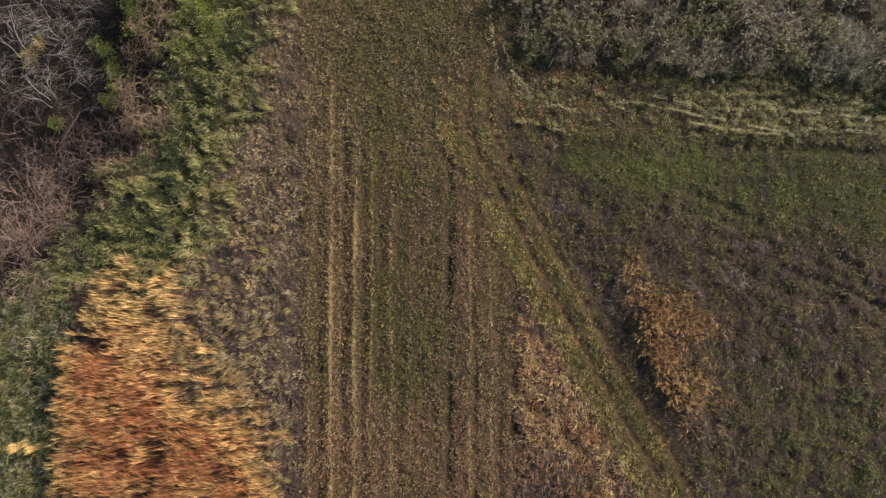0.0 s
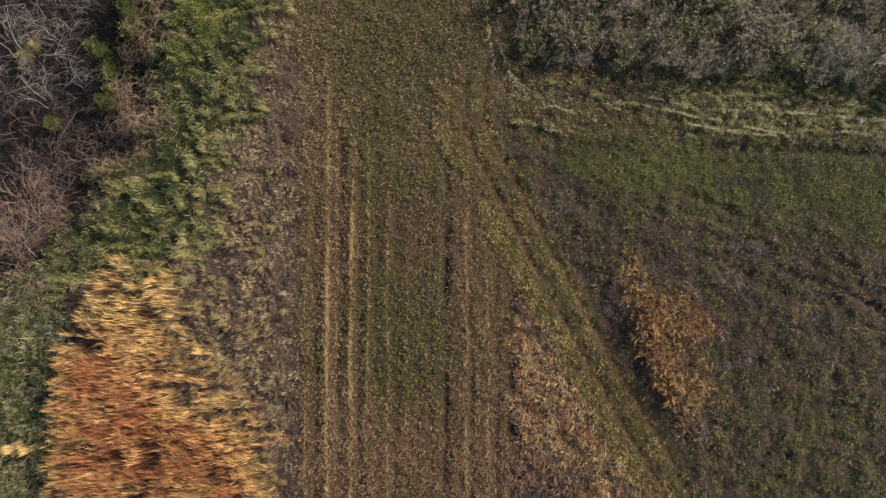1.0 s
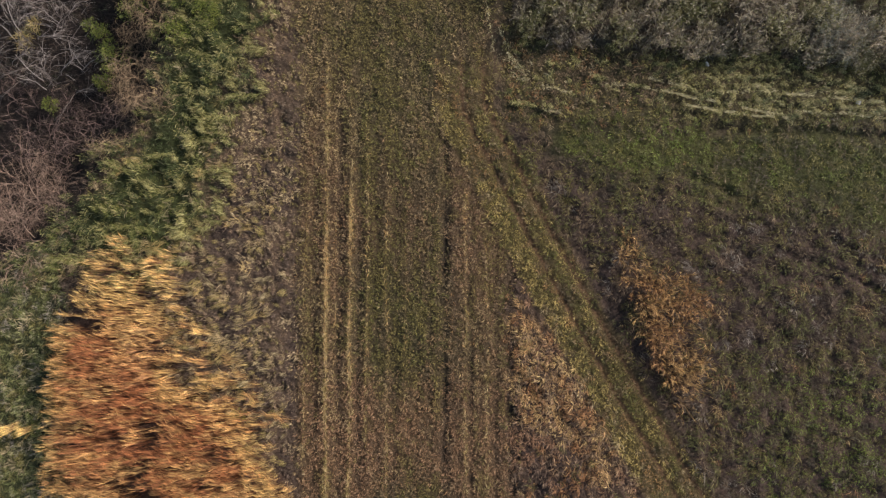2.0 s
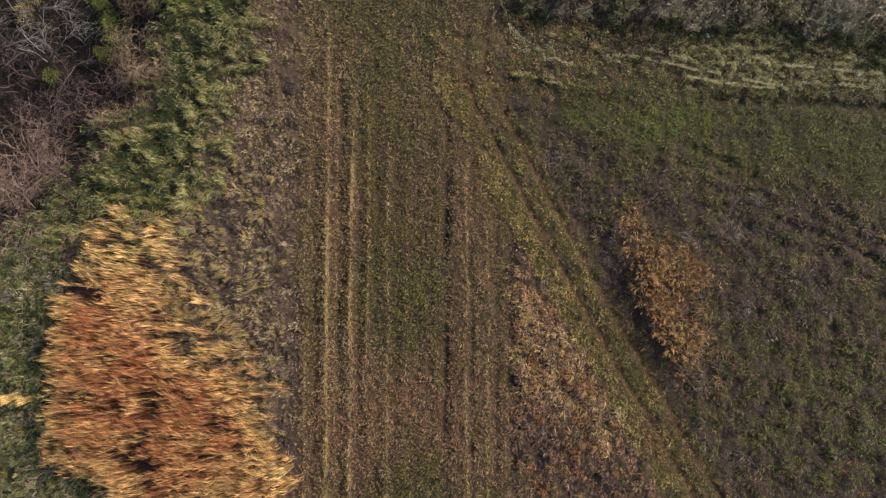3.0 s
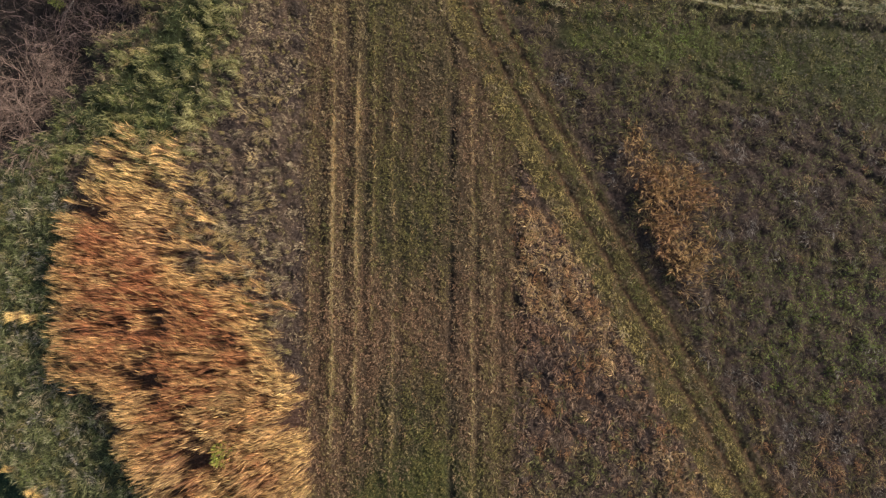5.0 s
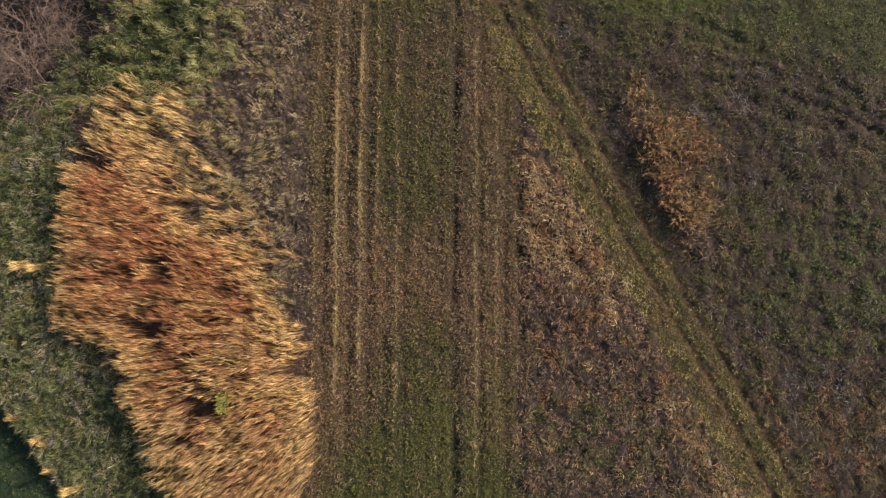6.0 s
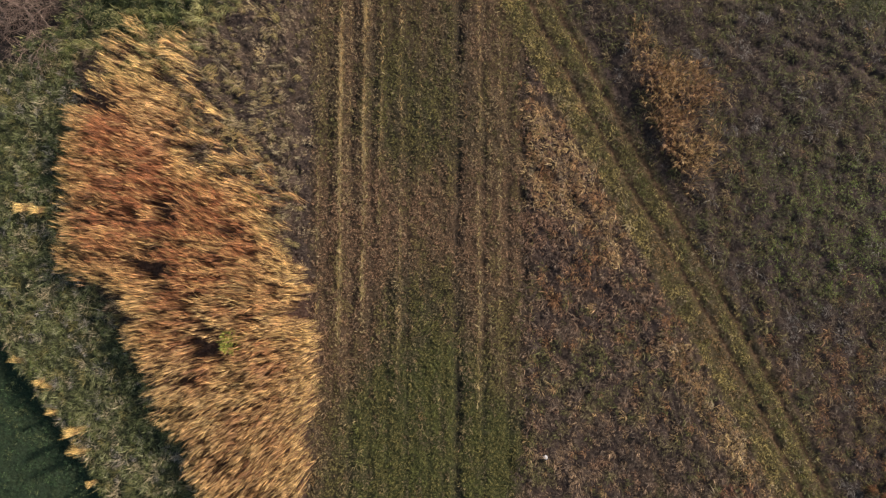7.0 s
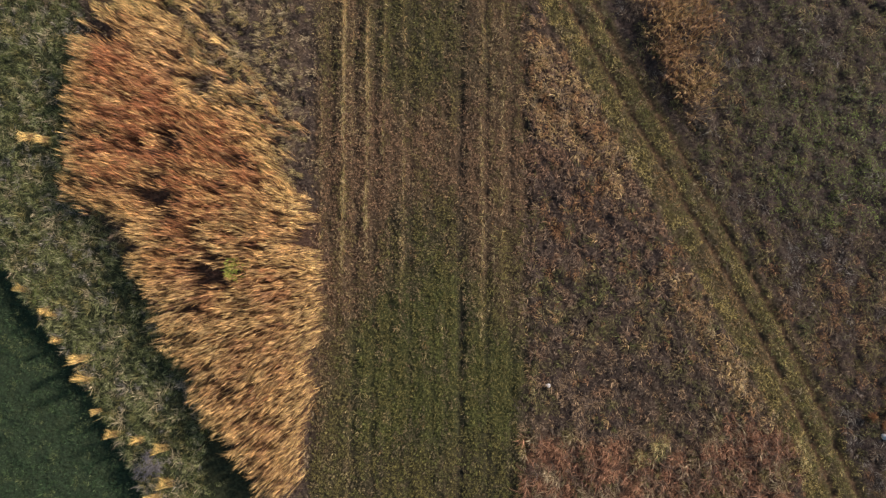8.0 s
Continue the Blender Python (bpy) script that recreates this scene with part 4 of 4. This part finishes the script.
def leafy_bush(radius, tall, tones, label, count=900, name="green_bush", category="bush", leaf=(0.07, 0.15)):
    """A low bush: forked stems under lumps of small leaves."""
    ob = tagged(new(name), label, category)
    stem, crown = Growth(), Growth()
    k = 16
    a, r = rng.uniform(0, 6.28, k), radius * np.sqrt(rng.random(k))
    lump = np.stack([np.cos(a) * r, np.sin(a) * r, tall * (0.45 + 0.5 * rng.random(k)) * (1 - 0.45 * (r / radius) ** 2)], 1)
    foot, _ = ring(k, radius * 0.12)
    mid = foot * 0.5 + lump * 0.5 + rng.normal(0, 0.05, (k, 3))
    stem.tubes(foot, mid, 0.018, 0.011, (0.10, 0.075, 0.05), 4)
    stem.tubes(mid, lump, 0.011, 0.005, (0.10, 0.075, 0.05), 4)
    pick = rng.integers(0, k, count)
    d = rng.normal(0, 1, (count, 3))
    d /= np.linalg.norm(d, axis=1, keepdims=True)
    spread = radius * rng.uniform(0.2, 0.42, (count, 1))
    at = lump[pick] + d * spread * [1, 1, 0.75]
    at[:, 2] = np.maximum(at[:, 2], 0.05)
    col = choose(count, tones, [1.0] * len(tones)) * rng.uniform(0.75, 1.25, (count, 1))
    crown.leaves(at, np.arctan2(d[:, 1], d[:, 0]) + rng.normal(0, 0.6, count), rng.uniform(*leaf, count), rng.uniform(-0.2, 1.2, count), rng.uniform(-0.2, 0.8, count), rng.uniform(0.03, 0.07, count), col)
    part("stem_bundle", stem, TWIG, ob, kind="stuff")
    part("foliage", crown, LEAF, ob, kind="stuff")
    return ob


def stone(x, y, size, label):
    bm = bmesh.new()
    bmesh.ops.create_icosphere(bm, subdivisions=3, radius=size)
    for v in bm.verts:
        v.co *= 0.8 + 0.45 * noise.noise(v.co * 2.2 / size * 0.5 + Vector((x, y, 0)))
        v.co.z *= 0.6
    me = bpy.data.meshes.new("stone")
    bm.to_mesh(me)
    bm.free()
    me.materials.append(STONE)
    ob = tagged(new("stone", me), label, "stone")
    ob.location = (x, y, spot(x, y) + size * 0.3)


def spaced(mask, box, gap, limit, tries=40):
    """Uneven places at least gap apart where the mask lets them stand."""
    x, y = scatter(tries / gap, box)
    p = plan(x, y)
    ok = rng.random(len(x)) < mask(p, x, y)
    out = []
    cell = {}
    for px, py in zip(x[ok], y[ok]):
        i, j = int(px // gap), int(py // gap)
        if any((px - qx) ** 2 + (py - qy) ** 2 < gap * gap for di in (-1, 0, 1) for dj in (-1, 0, 1) for qx, qy in cell.get((i + di, j + dj), ())):
            continue
        cell.setdefault((i, j), []).append((px, py))
        out.append((float(px), float(py)))
        if len(out) >= limit:
            break
    return out


def thicket():
    pale, tan, pink = [(0.52, 0.46, 0.40), (0.30, 0.25, 0.20), (0.08, 0.06, 0.05)], [(0.38, 0.26, 0.15), (0.50, 0.37, 0.21), (0.20, 0.135, 0.085)], [(0.34, 0.24, 0.19), (0.19, 0.125, 0.10), (0.08, 0.055, 0.045)]
    mound = Kind([bare_shrub(2.0, 2.3, [(0.37, 0.25, 0.175), (0.49, 0.355, 0.25), (0.19, 0.12, 0.085)], "dense leafless shrub with a tangle of tan-grey twigs", 16, 0.7) for _ in range(2)])
    for x, y, s in ((-27.0, 2.4, 1.0), (-26.3, -0.4, 0.95), (-24.6, 1.6, 0.85), (-28.8, 0.6, 1.0), (-25.6, 3.6, 0.7)):
        mound.put(x, y, s)
    grey = Kind([bare_shrub(2.0, 2.2, pale, "leafless shrub with pale grey forking branches", 9, 0.6, 0.024, density=0.75) for _ in range(2)])
    for x, y, s in ((-26.9, 12.6, 1.1), (-25.0, 10.2, 1.0), (-26.4, 15.6, 0.9), (-24.6, 14.2, 0.6), (-22.9, 10.9, 0.55), (-27.6, 17.8, 1.0), (-27.9, 14.4, 0.8), (-25.4, 16.8, 0.9), (-28.4, 11.0, 0.8), (-23.4, 16.4, 0.7)):
        grey.put(x, y, s)
    rosy = Kind([bare_shrub(1.7, 1.7, pink, "low leafless shrub of arching pinkish-brown canes", 12, 0.9, density=0.75) for _ in range(2)])
    for x, y, s in ((-21.2, 6.2, 1.0), (-23.6, 5.0, 1.0), (-22.8, 7.4, 0.8), (-26.2, 5.9, 1.0), (-27.7, 8.6, 1.0), (-24.6, 7.6, 0.8), (-20.0, 7.6, 0.8)):
        rosy.put(x, y, s)
    canes = Kind([bare_shrub(1.6, 1.6, tan, "tangled thicket of arching tan canes", 14, 0.9) for _ in range(2)])
    for x, y, s in ((-18.9, 9.2, 1.0), (-19.3, 11.8, 0.9), (-17.9, 13.6, 0.9), (-18.3, 7.9, 0.8), (-17.6, 16.2, 1.0), (-20.4, 9.6, 0.7), (-20.6, 5.2, 0.7)):
        canes.put(x, y, s)
    for kind in (mound, grey, rosy, canes):
        kind.tidy()
    leaf = [(0.20, 0.24, 0.045), (0.32, 0.33, 0.07), (0.11, 0.14, 0.03)]
    for x, y, r, t in ((-22.2, 13.3, 0.8, 1.6), (-19.6, 15.0, 1.2, 1.5), (-21.3, 11.4, 1.0, 1.5), (-22.0, 10.0, 0.55, 1.2), (-25.5, 8.4, 0.5, 1.1), (-15.7, 14.9, 1.0, 0.8), (-14.6, 13.6, 0.9, 0.7), (-20.9, 16.8, 1.2, 1.6), (-16.4, 12.6, 0.7, 0.7)):
        ob = leafy_bush(r, t, leaf, "evergreen bush with small yellow-green leaves in the thicket", int(900 * r))
        ob.location = (x, y, spot(x, y) - 0.02)


def tussocks():
    fresh, dark, olive = [GREEN, LUSH, (0.24, 0.24, 0.07), (0.14, 0.16, 0.05)], [GREEN, DEEP, (0.07, 0.10, 0.04), (0.12, 0.15, 0.055)], [OLIVE, GREEN, (0.26, 0.23, 0.08), (0.13, 0.13, 0.05)]
    band = Kind([tussock(tone, [(0.70, 0.64, 0.28), (0.46, 0.45, 0.13), (0.56, 0.46, 0.19)], 260, dry, lean=1.1, label="green grass tussock with pale dry blades, in a band of tussocks", group="tussocks along the thicket")
                 for tone, dry in ((dark, 30), (dark, 50), (fresh, 60), (dark, 110), (fresh, 150), (olive, 190), (olive, 230))])
    for x, y in spaced(lambda p, x, y: p["band"], (WEST, -9, -5, NORTH), 0.78, 320):
        out = float(beside(np.array([x]), np.array([y]), BAND_LINE)[0])
        k = int(np.clip(round(2.6 + 0.75 * out + rng.normal(0, 1.6)), 0, 6))
        band.put(x, y, rng.uniform(0.5, 1.35), which=k, stretch=True)
    for x, y in spaced(lambda p, x, y: p["verge"] * (0.01 + 0.99 * step(x, 13, 18)) * step(y, 7.0, 8.0), (4, 30, 7, 13), 0.55, 150):
        band.put(x, y, rng.uniform(0.4, 0.75), which=int(rng.integers(3, 7)), stretch=True)
    straw = Kind([tussock([OLIVE, (0.24, 0.20, 0.06)], tone, 24, 60, 0.30, (0.34, 0.80), 3.5, "straw_tuft", "bent tuft of pale straw-coloured dry grass", "grass tuft", "straw tufts beside the reeds") for tone in ([STRAW, (0.74, 0.54, 0.22)], [(0.78, 0.56, 0.20), GOLD], [(0.72, 0.60, 0.30), STRAW, DRY], [(0.66, 0.54, 0.20), LUSH, GOLD])])
    for x, y in spaced(lambda p, x, y: p["rough"] * np.maximum(step(inside(x, y, REED_BED), -4.5, -0.5), 0.3 * step(noise2(x, y, 2.0, 121), 0.45, 0.65)) * step(-y, -7, 1) * step(-x, 9.0, 11), (-20, -9, -20, 10), 0.5, 340):
        straw.put(x, y, rng.uniform(0.35, 0.85), stretch=True)
    herb = Kind([tussock([(0.16, 0.185, 0.045), (0.09, 0.115, 0.035), (0.26, 0.27, 0.07)], [(0.60, 0.55, 0.31), (0.40, 0.38, 0.20)], 260, 110, 0.46, (0.14, 0.36), 0.8, "herb_tussock", "grey-green tussock of tangled herbs on the bank", "tussock", "tussocks on the bank") for _ in range(3)])
    for x, y in spaced(lambda p, x, y: p["herbs"], (WEST, -15, SOUTH, 0), 1.05, 130):
        herb.put(x, y, rng.uniform(0.45, 1.15), stretch=True)
    edge = Kind([reed_clump(30, label="small clump of bright golden dry reeds on the bank", group="reed clumps on the bank") for _ in range(3)])
    for x, y, s in ((-26.1, -21.4, 0.6), (-24.2, -22.9, 0.6), (-24.7, -22.4, 0.6), (-23.8, -24.4, 0.6), (-22.2, -25.4, 0.95), (-21.9, -26.7, 0.9), (-20.2, -30.0, 0.7), (-18.6, -30.2, 0.7), (-17.2, -30.8, 0.8),
                    (-16.8, -32.9, 0.9), (-17.6, -33.6, 0.8), (-25.8, -11.9, 0.9), (-24.9, -12.1, 0.8), (-15.6, -34.0, 0.8), (-21.4, -28.6, 0.5)):
        edge.put(x, y, 0.8 * s)
    # tan reeds beside the dip by the track
    dip = Kind([reed_clump(40, (0.3, 0.6), 0.0, 0.75, "clump of tan-brown dry reeds beside the dip", "reed clumps by the dip") for _ in range(2)])
    for x, y, s in ((25.6, -28.8, 0.7), (26.7, -28.5, 0.8), (26.4, -29.3, 0.6), (27.6, -29.4, 0.8)):
        dip.put(x, y, s)
    bright = Kind([tussock([OLIVE, LUSH], [(0.74, 0.62, 0.26), GOLD], 30, 110, 0.25, (0.4, 0.75), 0.3, "yellow_tuft", "bright yellow tuft of long curling dry grass", "grass tuft", "yellow tufts in the red weeds") for _ in range(2)])
    for x, y, s in ((11.4, -31.0, 1.2), (12.2, -30.4, 1.1), (12.9, -30.5, 0.9), (20.9, -30.2, 1.0), (21.3, -31.2, 1.0), (23.0, -29.6, 0.6), (-27.6, 13.2, 1.6), (-26.9, 13.7, 1.3)):
        bright.put(x, y, s)
    for kind in (band, straw, herb, edge, dip, bright):
        kind.tidy()


def scrub():
    grey = Kind([weed_clump([(0.24, 0.2, 0.16), (0.3, 0.26, 0.22)], [(0.36, 0.29, 0.19), (0.26, 0.20, 0.13), (0.46, 0.38, 0.24), (0.15, 0.12, 0.08), (0.22, 0.20, 0.08)], "clump of tall grey-brown dead weeds", "dead weeds in the scrub") for _ in range(3)]
                + [weed_clump([(0.2, 0.18, 0.1)], [(0.26, 0.26, 0.08), (0.44, 0.40, 0.19), (0.20, 0.19, 0.06), (0.15, 0.13, 0.06)], "clump of dead weeds with olive-green leaves", "dead weeds in the scrub") for _ in range(2)])
    for x, y in spaced(lambda p, x, y: p["scrub"], (3, 30, 10, NORTH), 0.9, 210):
        grey.put(x, y, rng.uniform(0.45, 1.5))
    grey.tidy()
    ob = bare_shrub(1.3, 1.5, [(0.36, 0.36, 0.27), (0.46, 0.43, 0.34), (0.22, 0.22, 0.15)], "dense rounded grey shrub at the edge of the scrub", 22, 0.6, 0.028, "grey_shrub", 1.15)
    ob.location = (24.9, 12.1, spot(24.9, 12.1) - 0.03)
    ob = bare_shrub(0.5, 0.7, [(0.30, 0.27, 0.26)], "small rounded grey twiggy shrub on the bank", 14, 0.6, 0.012, "grey_shrub", 1.2)
    ob.location = (-18.3, -31.9, spot(-18.3, -31.9) - 0.02)
    for x, y, r, t, tone in ((-13.1, -20.0, 0.62, 2.2, [(0.62, 0.62, 0.10), (0.44, 0.48, 0.09)]), (-12.1, -11.2, 0.3, 0.6, [(0.40, 0.37, 0.09), (0.26, 0.28, 0.06)]), (-11.8, -13.4, 0.3, 0.6, [(0.42, 0.36, 0.10), (0.30, 0.28, 0.07)])):
        ob = leafy_bush(r, t, tone, "bright yellow-green leafy plant standing among the reeds", int(500 * r), "leafy_plant", "plant", (0.12, 0.28))
        ob.location = (x, y, spot(x, y) - 0.02)


def plain_stone():
    m = bpy.data.materials.new("pale_stone")
    m.use_nodes = True
    n, link = m.node_tree.nodes, m.node_tree.links.new
    tex, ramp = n.new("ShaderNodeTexNoise"), n.new("ShaderNodeValToRGB")
    tex.inputs["Scale"].default_value, tex.inputs["Detail"].default_value = 14, 6
    ramp.color_ramp.elements[0].color, ramp.color_ramp.elements[1].color = (0.5, 0.47, 0.42, 1), (0.8, 0.78, 0.74, 1)
    link(tex.outputs[0], ramp.inputs[0])
    link(ramp.outputs[0], n["Principled BSDF"].inputs["Base Color"])
    n["Principled BSDF"].inputs["Roughness"].default_value = 0.8
    return m


STONE = plain_stone()

mown_strip()
straw_rows()
track_grass()
all_weeds()
reed_bed()
thicket()
tussocks()
scrub()
stone(16.8, 10.45, 0.16, "small pale stone in the grass of the verge")
stone(26.0, 7.95, 0.17, "small white stone beside the mown straw rows")
stone(5.75, -26.95, 0.15, "small white stone among withered weeds")
stone(26.3, -29.95, 0.24, "white stone at the edge of the dip")
